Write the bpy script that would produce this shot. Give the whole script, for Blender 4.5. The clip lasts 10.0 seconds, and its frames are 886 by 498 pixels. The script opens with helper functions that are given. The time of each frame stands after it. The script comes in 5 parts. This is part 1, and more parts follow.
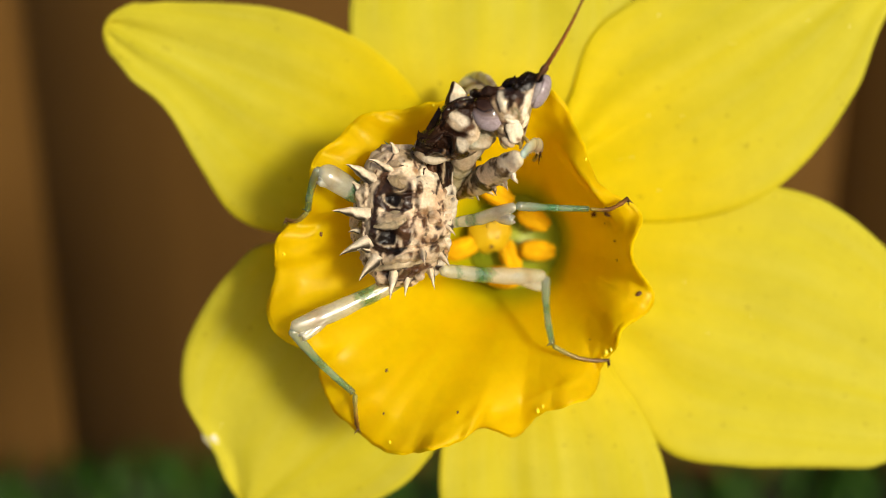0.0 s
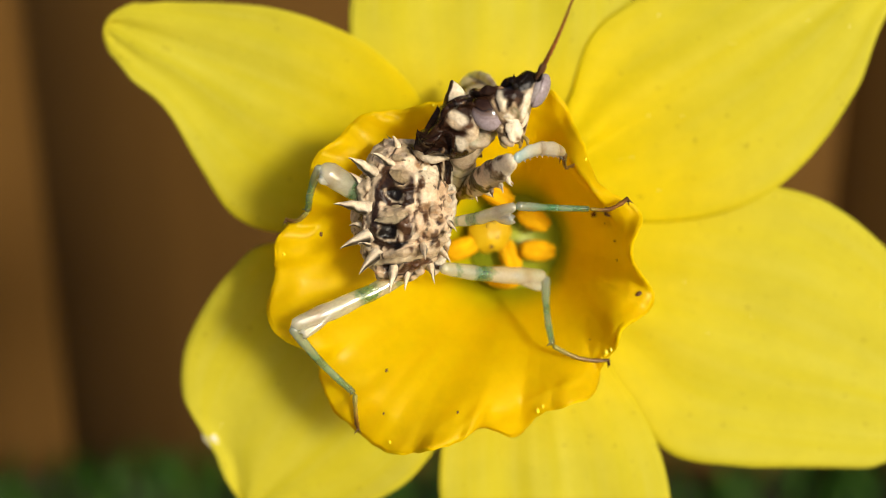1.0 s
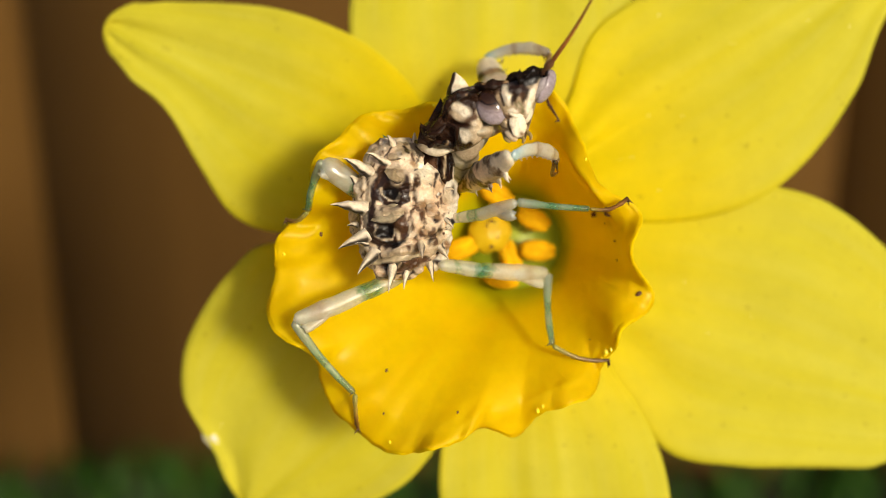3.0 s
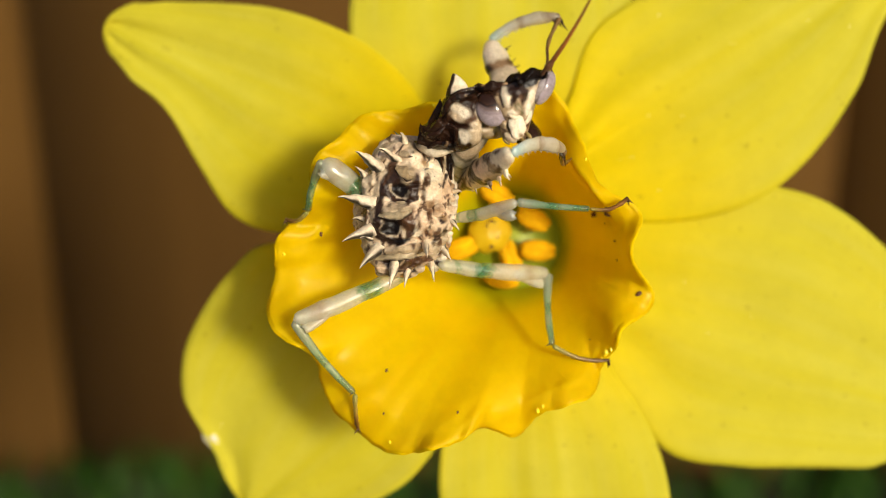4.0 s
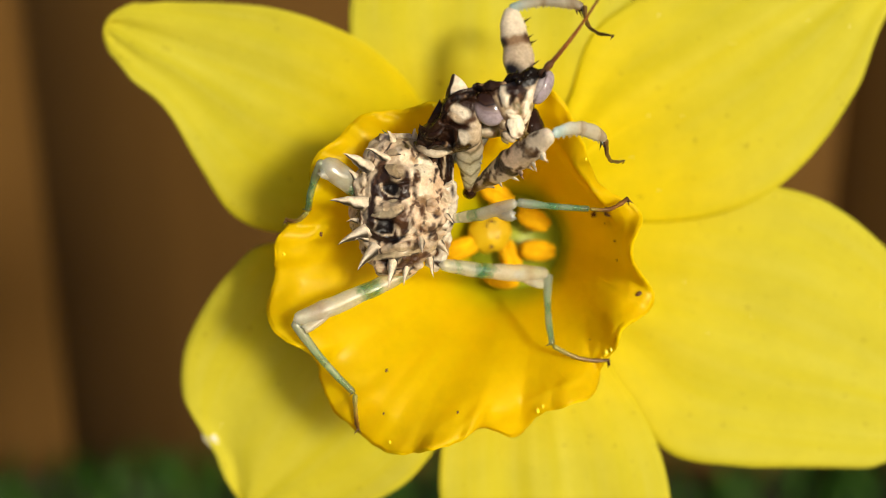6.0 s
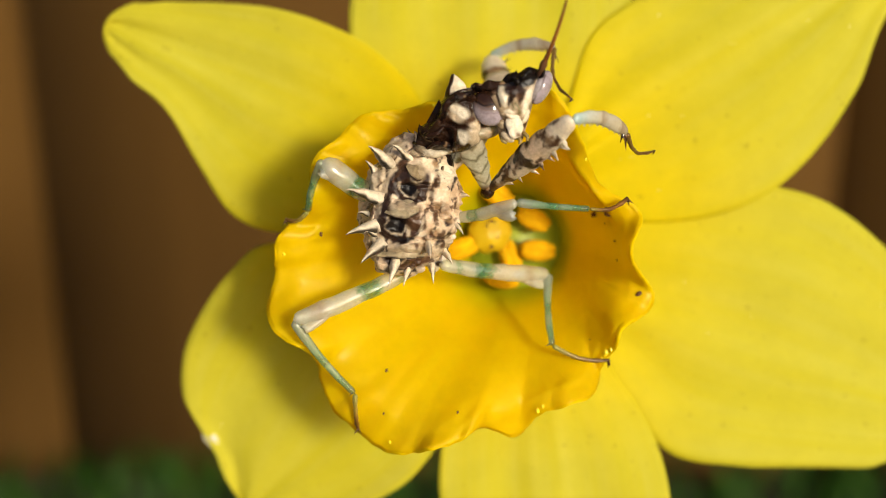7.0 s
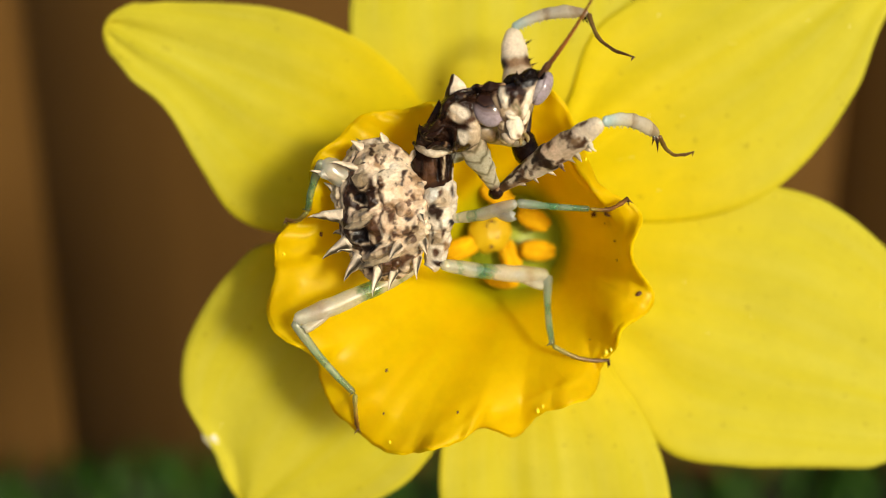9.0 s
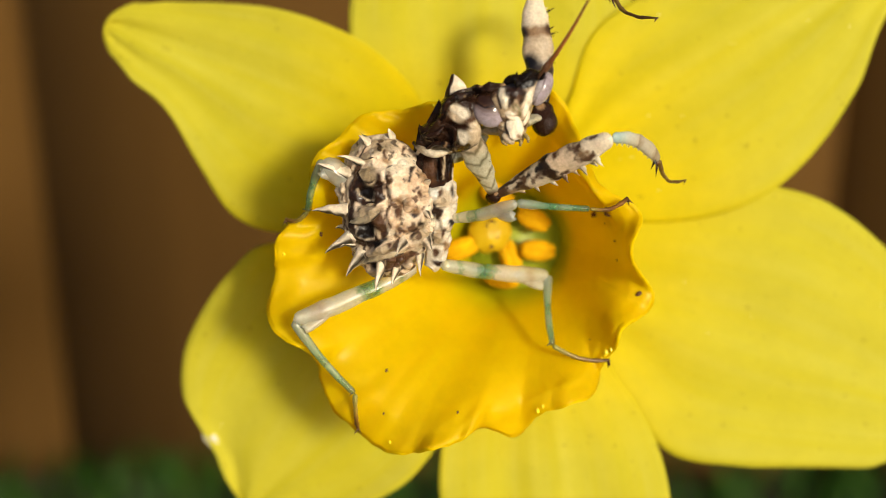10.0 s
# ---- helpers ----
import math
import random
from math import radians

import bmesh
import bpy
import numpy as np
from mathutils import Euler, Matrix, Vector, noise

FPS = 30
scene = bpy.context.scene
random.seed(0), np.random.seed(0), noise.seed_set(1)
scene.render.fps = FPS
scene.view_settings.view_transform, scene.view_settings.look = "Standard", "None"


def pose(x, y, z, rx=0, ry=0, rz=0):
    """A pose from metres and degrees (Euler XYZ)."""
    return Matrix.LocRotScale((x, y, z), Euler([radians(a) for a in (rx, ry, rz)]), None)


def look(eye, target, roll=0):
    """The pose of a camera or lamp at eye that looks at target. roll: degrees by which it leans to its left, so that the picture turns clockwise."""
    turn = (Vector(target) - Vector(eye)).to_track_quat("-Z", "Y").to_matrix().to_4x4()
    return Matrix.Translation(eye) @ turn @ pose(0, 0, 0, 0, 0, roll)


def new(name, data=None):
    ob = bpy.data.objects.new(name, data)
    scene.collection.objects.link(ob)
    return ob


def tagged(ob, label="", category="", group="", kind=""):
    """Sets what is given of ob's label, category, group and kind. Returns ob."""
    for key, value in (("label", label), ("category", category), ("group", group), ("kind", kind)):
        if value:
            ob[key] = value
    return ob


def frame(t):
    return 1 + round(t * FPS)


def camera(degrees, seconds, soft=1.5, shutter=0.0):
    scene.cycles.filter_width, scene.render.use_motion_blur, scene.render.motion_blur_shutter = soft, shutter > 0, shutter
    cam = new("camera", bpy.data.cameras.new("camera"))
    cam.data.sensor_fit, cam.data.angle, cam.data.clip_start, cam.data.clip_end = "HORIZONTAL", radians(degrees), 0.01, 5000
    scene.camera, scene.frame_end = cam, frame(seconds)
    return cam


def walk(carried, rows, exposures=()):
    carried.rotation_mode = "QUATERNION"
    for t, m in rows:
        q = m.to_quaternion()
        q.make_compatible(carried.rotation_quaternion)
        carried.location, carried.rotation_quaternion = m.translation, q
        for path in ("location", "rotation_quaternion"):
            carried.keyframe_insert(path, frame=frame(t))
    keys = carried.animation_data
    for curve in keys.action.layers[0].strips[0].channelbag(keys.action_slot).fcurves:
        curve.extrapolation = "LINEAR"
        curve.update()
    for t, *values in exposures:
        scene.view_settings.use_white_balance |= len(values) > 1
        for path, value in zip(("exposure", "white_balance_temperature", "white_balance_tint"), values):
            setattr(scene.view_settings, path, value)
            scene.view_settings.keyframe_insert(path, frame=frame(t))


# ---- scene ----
# The whole scene is laid out in the flower's own frame: x to the side, y up its face, z out of the trumpet.
# Lattice: 1 unit = 0.0446 mm on the face of the flower; depths along z are in millimetres.
from mathutils.bvhtree import BVHTree

UNIT = 0.0446e-3
REACH = 0.09607            # from the face of the flower to the lens
FACE = pose(0, 0, 0.22, 70, 0, 0)
SECONDS = 10.0

cam = camera(40, SECONDS, soft=0.85, shutter=0.5)
walk(cam, [(0, FACE @ pose(0, 0, REACH)), (SECONDS, FACE @ pose(0, 0, REACH))])
cam.data.dof.use_dof = True
cam.data.dof.focus_distance = REACH - 0.013
cam.data.dof.aperture_fstop = 19

# ---- light: low spring sun over the viewer's right shoulder, clear sky ----
SUN_WAY = (FACE.to_3x3() @ Vector((7.4, 0.9, 15.0))).normalized()
world = bpy.data.worlds.new("sky")
scene.world = world
world.use_nodes = True
sky = world.node_tree.nodes.new("ShaderNodeTexSky")
sky.sky_type, sky.sun_disc = "NISHITA", False
sky.air_density, sky.dust_density = 0.7, 3.0
sky.sun_elevation = math.asin(SUN_WAY.z)
sky.sun_rotation = math.atan2(SUN_WAY.x, SUN_WAY.y)
world.node_tree.nodes["Background"].inputs[1].default_value = 0.105
world.node_tree.links.new(sky.outputs[0], world.node_tree.nodes["Background"].inputs[0])
lamp = bpy.data.lights.new("sun", "SUN")
lamp.energy, lamp.angle, lamp.color = 3.4, radians(9.5), (1.0, 0.94, 0.76)
sun = new("sun", lamp)
sun.matrix_world = look(SUN_WAY * 3, (0, 0, 0))
scene.view_settings.exposure = 0.0


# ---- materials ----
def material(name, rough=0.5, **inputs):
    m = bpy.data.materials.new(name)
    m.use_nodes = True
    b = m.node_tree.nodes["Principled BSDF"]
    b.inputs["Roughness"].default_value = rough
    for key, value in inputs.items():
        b.inputs[key.replace("_", " ")].default_value = value
    return m, m.node_tree, b


def node(tree, kind, **values):
    n = tree.nodes.new("ShaderNode" + kind)
    for key, value in values.items():
        n.inputs[key.replace("_", " ")].default_value = value
    return n


def coords(tree, scale=(1, 1, 1), space="Object"):
    c = tree.nodes.new("ShaderNodeTexCoord")
    m = node(tree, "Mapping", Scale=scale)
    tree.links.new(c.outputs[space], m.inputs[0])
    return m.outputs[0]


def cloud(tree, where, scale, detail=3, rough=0.5):
    n = node(tree, "TexNoise", Scale=scale, Detail=detail, Roughness=rough)
    tree.links.new(where, n.inputs["Vector"])
    return n.outputs["Fac"]


def ramp(tree, fac, stops, how="LINEAR"):
    r = tree.nodes.new("ShaderNodeValToRGB")
    r.color_ramp.interpolation = how
    while len(r.color_ramp.elements) < len(stops):
        r.color_ramp.elements.new(0.5)
    for e, (at_, c) in zip(r.color_ramp.elements, stops):
        e.position, e.color = at_, (*c, 1)
    tree.links.new(fac, r.inputs[0])
    return r.outputs[0]


def blend(tree, fac, a, b, how="MIX"):
    n = tree.nodes.new("ShaderNodeMix")
    n.data_type, n.blend_type = "RGBA", how
    for k, v in ((0, fac), (6, a), (7, b)):
        if isinstance(v, (int, float)):
            n.inputs[k].default_value = v
        elif isinstance(v, tuple):
            n.inputs[k].default_value = (*v, 1)
        else:
            tree.links.new(v, n.inputs[k])
    return n.outputs[2]


def relief(tree, b, height, strength, distance):
    n = node(tree, "Bump", Strength=strength, Distance=distance)
    tree.links.new(height, n.inputs["Height"])
    tree.links.new(n.outputs[0], b.inputs["Normal"])


def tissue(name, deep, pale, glow, rough, through_share, along, base=None, base_span=(), folds=0.25, thinner=0.0, specks=0.35, sheen=0.06):
    """Thin living petal: coloured diffuse cells, some light passing through, fine veins along the petal."""
    m, t, b = material(name, rough)
    b.inputs["Specular IOR Level"].default_value = sheen
    uv = coords(t, (1, 1, 1), "UV")
    veins = node(t, "Mapping", Scale=along)
    t.links.new(uv, veins.inputs[0])
    grain = cloud(t, veins.outputs[0], 1.0, 3, 0.6)
    wide = cloud(t, coords(t), 90, 3)
    cell = cloud(t, coords(t), 5200, 2)
    tone = blend(t, ramp(t, grain, [(0.32, (0, 0, 0)), (0.7, (1, 1, 1))]), deep, pale)
    tone = blend(t, ramp(t, wide, [(0.35, (0, 0, 0)), (0.75, (0.55, 0.55, 0.55))]), tone, glow)
    if base:
        axis = t.nodes.new("ShaderNodeSeparateXYZ")
        t.links.new(uv, axis.inputs[0])
        tone = blend(t, ramp(t, axis.outputs[1], base_span, "EASE"), tone, base)
    patchy = cloud(t, coords(t), 420, 4, 0.65)
    tone = blend(t, ramp(t, patchy, [(0.36, (0.86, 0.86, 0.80)), (0.62, (1, 1, 1))]), tuple(0.62 * c for c in deep), tone)
    dust = cloud(t, coords(t), 1500, 2, 0.4)
    tone = blend(t, ramp(t, dust, [(0.70, (0, 0, 0)), (0.76, (specks,) * 3)]), tone, (0.20, 0.10, 0.01))
    t.links.new(tone, b.inputs["Base Color"])
    if base:
        rumple = cloud(t, coords(t), 700, 4, 0.6)
        both = node(t, "Math")
        both.operation = "MULTIPLY_ADD"
        both.inputs[1].default_value = 0.5
        t.links.new(rumple, both.inputs[0])
        t.links.new(grain, both.inputs[2])
        grain = both.outputs[0]
    mixed = node(t, "Math")
    mixed.operation = "MULTIPLY_ADD"
    mixed.inputs[1].default_value = 0.35
    t.links.new(cell, mixed.inputs[0])
    t.links.new(grain, mixed.inputs[2])
    relief(t, b, mixed.outputs[0], folds, 0.00015)
    thin = t.nodes.new("ShaderNodeBsdfTranslucent")
    t.links.new(tone, thin.inputs[0])
    mix = node(t, "MixShader", Fac=through_share)
    if thinner:
        span = t.nodes.new("ShaderNodeSeparateXYZ")
        t.links.new(uv, span.inputs[0])
        t.links.new(ramp(t, span.outputs[1], [(0.25, (through_share,) * 3), (0.85, (thinner,) * 3)]), mix.inputs[0])
    t.links.new(b.outputs[0], mix.inputs[1])
    t.links.new(thin.outputs[0], mix.inputs[2])
    t.links.new(mix.outputs[0], t.nodes["Material Output"].inputs[0])
    return m


PETAL = tissue("petal_yellow", (0.62, 0.545, 0.022), (0.65, 0.59, 0.068), (0.665, 0.56, 0.016), 0.6, 0.30, (13, 1.1, 1), (0.78, 0.61, 0.002), [(0.14, (1, 1, 1)), (0.6, (0, 0, 0))])
CORONA_COLOURS = (0.915, 0.655, 0.001), (0.925, 0.705, 0.001), (0.935, 0.675, 0.001)
CORONA = tissue("corona_gold", *CORONA_COLOURS, 0.36, 0.45, (30, 1.2, 1), (0.60, 0.56, 0.004), [(0.03, (1, 1, 1)), (0.28, (0, 0, 0))], 0.3, 0.54, 0.0, 0.2)
RIM = tissue("corona_rim", *CORONA_COLOURS, 0.3, 0.4, (46, 1.5, 1))


def blotched(name, ground, spot, dark, scale, share, rough=0.3, dark_share=0.62):
    """Insect cuticle: pale ground with brown clouds and darker flecks, waxy."""
    m, t, b = material(name, rough)
    b.inputs["Coat Weight"].default_value = 0.7
    b.inputs["Coat Roughness"].default_value = 0.1
    b.inputs["Subsurface Weight"].default_value = 0.4
    b.inputs["Subsurface Radius"].default_value = (0.0012, 0.0009, 0.0007)
    b.inputs["Subsurface Scale"].default_value = 0.6
    where = coords(t)
    first = ramp(t, cloud(t, where, scale, 4, 0.55), [(share - 0.06, (0, 0, 0)), (share + 0.12, (1, 1, 1))])
    second = ramp(t, cloud(t, coords(t, (1.7, 0.8, 1.2)), scale * 1.7, 4, 0.6), [(dark_share - 0.03, (0, 0, 0)), (dark_share + 0.09, (1, 1, 1))])
    fine = cloud(t, where, scale * 9, 3, 0.6)
    tone = blend(t, first, ground, spot)
    tone = blend(t, second, tone, dark)
    tone = blend(t, ramp(t, fine, [(0.3, (0.9, 0.88, 0.86)), (0.6, (1, 1, 1))]), (0.05, 0.03, 0.02), tone, "MIX")
    t.links.new(tone, b.inputs["Base Color"])
    relief(t, b, fine, 0.3, 0.0001)
    return m


WHITE = (0.67, 0.57, 0.40)
DARK = blotched("glossy_dark_cuticle", (0.034, 0.015, 0.007), (0.010, 0.005, 0.003), (0.17, 0.09, 0.045), 800, 0.48, 0.16, 0.61)


def banded(name, stops, noise_amount, rough=0.28, clear=0.0, broken=None):
    """Colour bands along a limb; the limb runs along its z axis, 0 to 1 in generated space."""
    m, t, b = material(name, rough)
    b.inputs["Coat Weight"].default_value = 0.9 if clear > 0.3 else 0.25
    b.inputs["Specular IOR Level"].default_value = 0.5 if clear > 0.3 else 0.3
    b.inputs["Coat Roughness"].default_value = 0.07
    b.inputs["Subsurface Weight"].default_value = 0.3
    b.inputs["Subsurface Radius"].default_value = (0.0008, 0.0008, 0.0006)
    b.inputs["Subsurface Scale"].default_value = 0.6
    c = t.nodes.new("ShaderNodeTexCoord")
    axis = t.nodes.new("ShaderNodeSeparateXYZ")
    t.links.new(c.outputs["Generated"], axis.inputs[0])
    wob = cloud(t, coords(t), 1300, 4, 0.6)
    shift = node(t, "Math")
    shift.operation = "MULTIPLY_ADD"
    shift.inputs[1].default_value = noise_amount
    t.links.new(wob, shift.inputs[0])
    t.links.new(axis.outputs[2], shift.inputs[2])
    centred = node(t, "Math")
    centred.operation = "SUBTRACT"
    centred.inputs[1].default_value = noise_amount / 2
    t.links.new(shift.outputs[0], centred.inputs[0])
    tone = ramp(t, centred.outputs[0], stops)
    if broken:
        gaps = ramp(t, cloud(t, coords(t, (1.6, 1.6, 0.9)), 900, 3), [(0.635, (0, 0, 0)), (0.66, (1, 1, 1))])
        tone = blend(t, gaps, tone, broken)
    worn = cloud(t, coords(t, (1, 1, 0.6)), 2100, 4, 0.65)
    tone = blend(t, ramp(t, worn, [(0.34, (0.84, 0.84, 0.84)), (0.52, (1, 1, 1))]), (0.28, 0.20, 0.10), tone)
    fine = cloud(t, coords(t), 5000, 2)
    tone = blend(t, ramp(t, fine, [(0.3, (0.94, 0.93, 0.92)), (0.6, (1, 1, 1))]), (0.1, 0.08, 0.05), tone)
    t.links.new(tone, b.inputs["Base Color"])
    relief(t, b, fine, 0.25, 0.0001)
    if clear:
        thin = t.nodes.new("ShaderNodeBsdfTranslucent")
        t.links.new(tone, thin.inputs[0])
        mix = node(t, "MixShader", Fac=clear)
        t.links.new(b.outputs[0], mix.inputs[1])
        t.links.new(thin.outputs[0], mix.inputs[2])
        glassy = node(t, "MixShader", Fac=clear)
        t.links.new(mix.outputs[0], glassy.inputs[1])
        t.links.new(t.nodes.new("ShaderNodeBsdfTransparent").outputs[0], glassy.inputs[2])
        wet = node(t, "BsdfGlossy", Roughness=0.07)
        film = node(t, "MixShader", Fac=0.13)
        t.links.new(glassy.outputs[0], film.inputs[1])
        t.links.new(wet.outputs[0], film.inputs[2])
        t.links.new(film.outputs[0], t.nodes["Material Output"].inputs[0])
    return m


W, G, T_ = (0.90, 0.90, 0.74), (0.08, 0.37, 0.16), (0.76, 0.66, 0.49)
PG = (0.34, 0.53, 0.33)
FEMUR = banded("banded_femur", [(0.08, W), (0.2, T_), (0.32, W), (0.5, W), (0.57, G), (0.65, G), (0.72, W), (0.8, W), (0.84, PG), (0.9, W)], 0.2, 0.1, 0.48)
TIBIA = banded("green_tibia", [(0.05, (0.50, 0.58, 0.45)), (0.35, PG), (0.5, G), (0.62, PG), (0.85, G), (1.0, (0.22, 0.25, 0.10))], 0.14, 0.15, 0.45)
TARSUS = banded("brown_tarsus", [(0.0, (0.27, 0.25, 0.05)), (0.35, (0.25, 0.165, 0.018)), (0.6, (0.18, 0.085, 0.010)), (1.0, (0.065, 0.025, 0.006))], 0.2, 0.42)
PALE_FOOT = banded("amber_tarsus", [(0.0, (0.20, 0.16, 0.03)), (0.22, (0.17, 0.09, 0.015)), (0.36, (0.10, 0.035, 0.006)), (0.7, (0.20, 0.08, 0.01)), (1.0, (0.05, 0.018, 0.006))], 0.3, 0.35)
FORE_TIBIA = banded("fore_tibia", [(0.06, (0.50, 0.66, 0.62)), (0.2, (0.66, 0.68, 0.56)), (0.42, WHITE), (0.46, (0.42, 0.32, 0.2)), (0.53, (0.60, 0.53, 0.40)), (0.75, WHITE), (0.82, (0.40, 0.29, 0.17)), (0.9, (0.52, 0.42, 0.29)), (0.97, (0.08, 0.03, 0.015))], 0.2, 0.2, 0.16)
FORE_TARSUS = banded("fore_tarsus", [(0.0, (0.14, 0.072, 0.015)), (0.4, (0.17, 0.095, 0.02)), (0.55, (0.10, 0.04, 0.012)), (1.0, (0.07, 0.03, 0.01))], 0.2)
ANTENNA = banded("antenna_brown", [(0.0, (0.05, 0.02, 0.01)), (0.2, (0.12, 0.035, 0.010)), (0.45, (0.30, 0.10, 0.022)), (1.0, (0.20, 0.075, 0.02))], 0.2)

def plain(name, a, b_, scale, rough, bump=0.3, depth=0.0005, stretch=(1, 1, 1), shine=0.5):
    m, t, b = material(name, rough)
    b.inputs["Specular IOR Level"].default_value = shine
    where = coords(t, stretch)
    n = cloud(t, where, scale, 4, 0.6)
    big = cloud(t, where, scale / 7, 3)
    tone = blend(t, ramp(t, n, [(0.3, (0, 0, 0)), (0.7, (1, 1, 1))]), a, b_)
    tone = blend(t, ramp(t, big, [(0.35, (0, 0, 0)), (0.7, (0.5, 0.5, 0.5))]), tone, tuple(0.45 * c for c in a))
    t.links.new(tone, b.inputs["Base Color"])
    relief(t, b, n, bump, depth)
    return m


ANTHER = plain("pollen", (0.84, 0.42, 0.002), (0.88, 0.50, 0.003), 2600, 0.8, 0.8, 0.0002, shine=0.1)
FILAMENT = plain("filament", (0.45, 0.42, 0.03), (0.35, 0.38, 0.05), 900, 0.5)
THROAT = plain("green_throat", (0.30, 0.36, 0.010), (0.40, 0.42, 0.010), 500, 0.5)
STIGMA = plain("stigma", (0.60, 0.38, 0.006), (0.66, 0.44, 0.008), 1200, 0.4, shine=0.3)
STEM = plain("stem_green", (0.06, 0.16, 0.03), (0.09, 0.20, 0.04), 400, 0.45, stretch=(1, 1, 0.1))
# opaque pale yellow: the sparkle of dew is painted as bead colour
DEW, dew_tree, dew_bsdf = material("dew_glint", 0.3, Base_Color=(0.95, 0.88, 0.55, 1))
PAPER = plain("dry_tip", (0.80, 0.74, 0.58), (0.70, 0.62, 0.42), 900, 0.6)
# bright glossy yellow for the beads that imitate highlights on the frill
GLINT, glint_tree, glint_bsdf = material("rim_glint", 0.12, Base_Color=(0.95, 0.72, 0.02, 1))
FLECK = plain("dirt_fleck", (0.09, 0.035, 0.008), (0.16, 0.06, 0.012), 3000, 0.6)
BOARD = plain("stained_board", (0.145, 0.072, 0.016), (0.100, 0.049, 0.011), 34, 0.8, 0.5, 0.002, (1, 1, 0.06), 0.1)
info = BOARD.node_tree.nodes.new("ShaderNodeObjectInfo")
board_bsdf = BOARD.node_tree.nodes["Principled BSDF"]
board_tone = board_bsdf.inputs["Base Color"].links[0].from_socket
BOARD.node_tree.links.new(blend(BOARD.node_tree, 1.0, board_tone, ramp(BOARD.node_tree, info.outputs["Random"], [(0, (1.18, 1.18, 1.2)), (1, (1.34, 1.32, 1.38))]), "MULTIPLY"), board_bsdf.inputs["Base Color"])
SOIL = plain("soil", (0.05, 0.034, 0.02), (0.09, 0.06, 0.035), 60, 0.95, 0.8, 0.01)
GRASS = plain("grass", (0.030, 0.080, 0.010), (0.050, 0.120, 0.012), 60, 0.6, shine=0.15)


# ---- mesh helpers ----
def at(x, y, d):
    """A place in the flower's frame: lattice units along its face as seen from the lens, millimetres out of it."""
    k = 1 - d * 0.001 / REACH
    return Vector(((x - 784) * UNIT * k, (441 - y) * UNIT * k, d * 0.001))


def part(name, bm, mat, parent=None, label="", smooth=True):
    me = bpy.data.meshes.new(name)
    bm.normal_update()
    bm.to_mesh(me)
    bm.free()
    for p in me.polygons:
        p.use_smooth = smooth
    for m in (mat if isinstance(mat, (list, tuple)) else [mat]):
        me.materials.append(m)
    ob = new(name, me)
    ob.parent = parent
    return tagged(ob, label) if label else ob


def spline(points, n):
    """n + 1 values along a smooth curve through the points (numbers or vectors)."""
    out, last = [], len(points) - 1
    for i in range(n + 1):
        s = i / n * last
        k = min(int(s), last - 1)
        f = s - k
        p0, p1, p2, p3 = (points[max(0, min(last, j))] for j in (k - 1, k, k + 1, k + 2))
        out.append(0.5 * (2 * p1 + (p2 - p0) * f + (2 * p0 - 5 * p1 + 4 * p2 - p3) * f * f + (3 * p1 - p0 - 3 * p2 + p3) * f ** 3))
    return out


def sweep(bm, pts, rads, sides=10, flat=1.0, hint=(1, 0, 0), slot=0, steps=0):
    """A closed tube along points; radii per point; flat squeezes it across the hint."""
    if steps:
        pts, rads = spline([Vector(p) for p in pts], steps), spline(list(rads), steps)
    rings, hint = [], Vector(hint)
    for i, (p, r) in enumerate(zip(pts, rads)):
        t = (Vector(pts[min(i + 1, len(pts) - 1)]) - Vector(pts[max(i - 1, 0)])).normalized()
        x = hint - t * hint.dot(t)
        x = x.normalized() if x.length > 1e-6 else t.orthogonal().normalized()
        y = t.cross(x)
        rings.append([bm.verts.new(Vector(p) + x * (max(r, 1e-7) * math.cos(a)) + y * (max(r, 1e-7) * flat * math.sin(a)))
                      for a in (2 * math.pi * k / sides for k in range(sides))])
    faces = []
    for a, b in zip(rings, rings[1:]):
        for k in range(sides):
            faces.append(bm.faces.new((a[k], a[(k + 1) % sides], b[(k + 1) % sides], b[k])))
    faces.append(bm.faces.new(rings[0][::-1]))
    faces.append(bm.faces.new(rings[-1]))
    for f in faces:
        f.material_index = slot
    return rings


def ball(bm, centre, radii, turn=None, rough=0.0, freq=900, u=20, v=14, slot=0):
    made = bmesh.ops.create_uvsphere(bm, u_segments=u, v_segments=v, radius=1.0)["verts"]
    turn = turn or Matrix.Identity(3)
    for w in made:
        n = w.co.copy()
        p = Vector((n.x * radii[0], n.y * radii[1], n.z * radii[2]))
        if rough:
            p *= 1 + rough * noise.noise(p * freq)
        w.co = Vector(centre) + turn @ p
    for f in {f for w in made for f in w.link_faces}:
        f.material_index = slot
    return made


def mm(*v):
    return Vector([c * 0.001 for c in v])


def tree_of(bm):
    return BVHTree.FromBMesh(bm)


def on(trees, x, y, out=0.0):
    """Where the sight line (x, y) first meets the given skins; out: millimetres above them."""
    eye = Vector((0, 0, REACH))
    way = (at(x, y, 0) - eye).normalized()
    hits = [h for h in (t.ray_cast(eye, way) for t in trees) if h[0] is not None]
    if not hits:
        return None, None
    p, n = min(hits, key=lambda h: h[3])[:2]
    return p - way * (out * 0.001), n


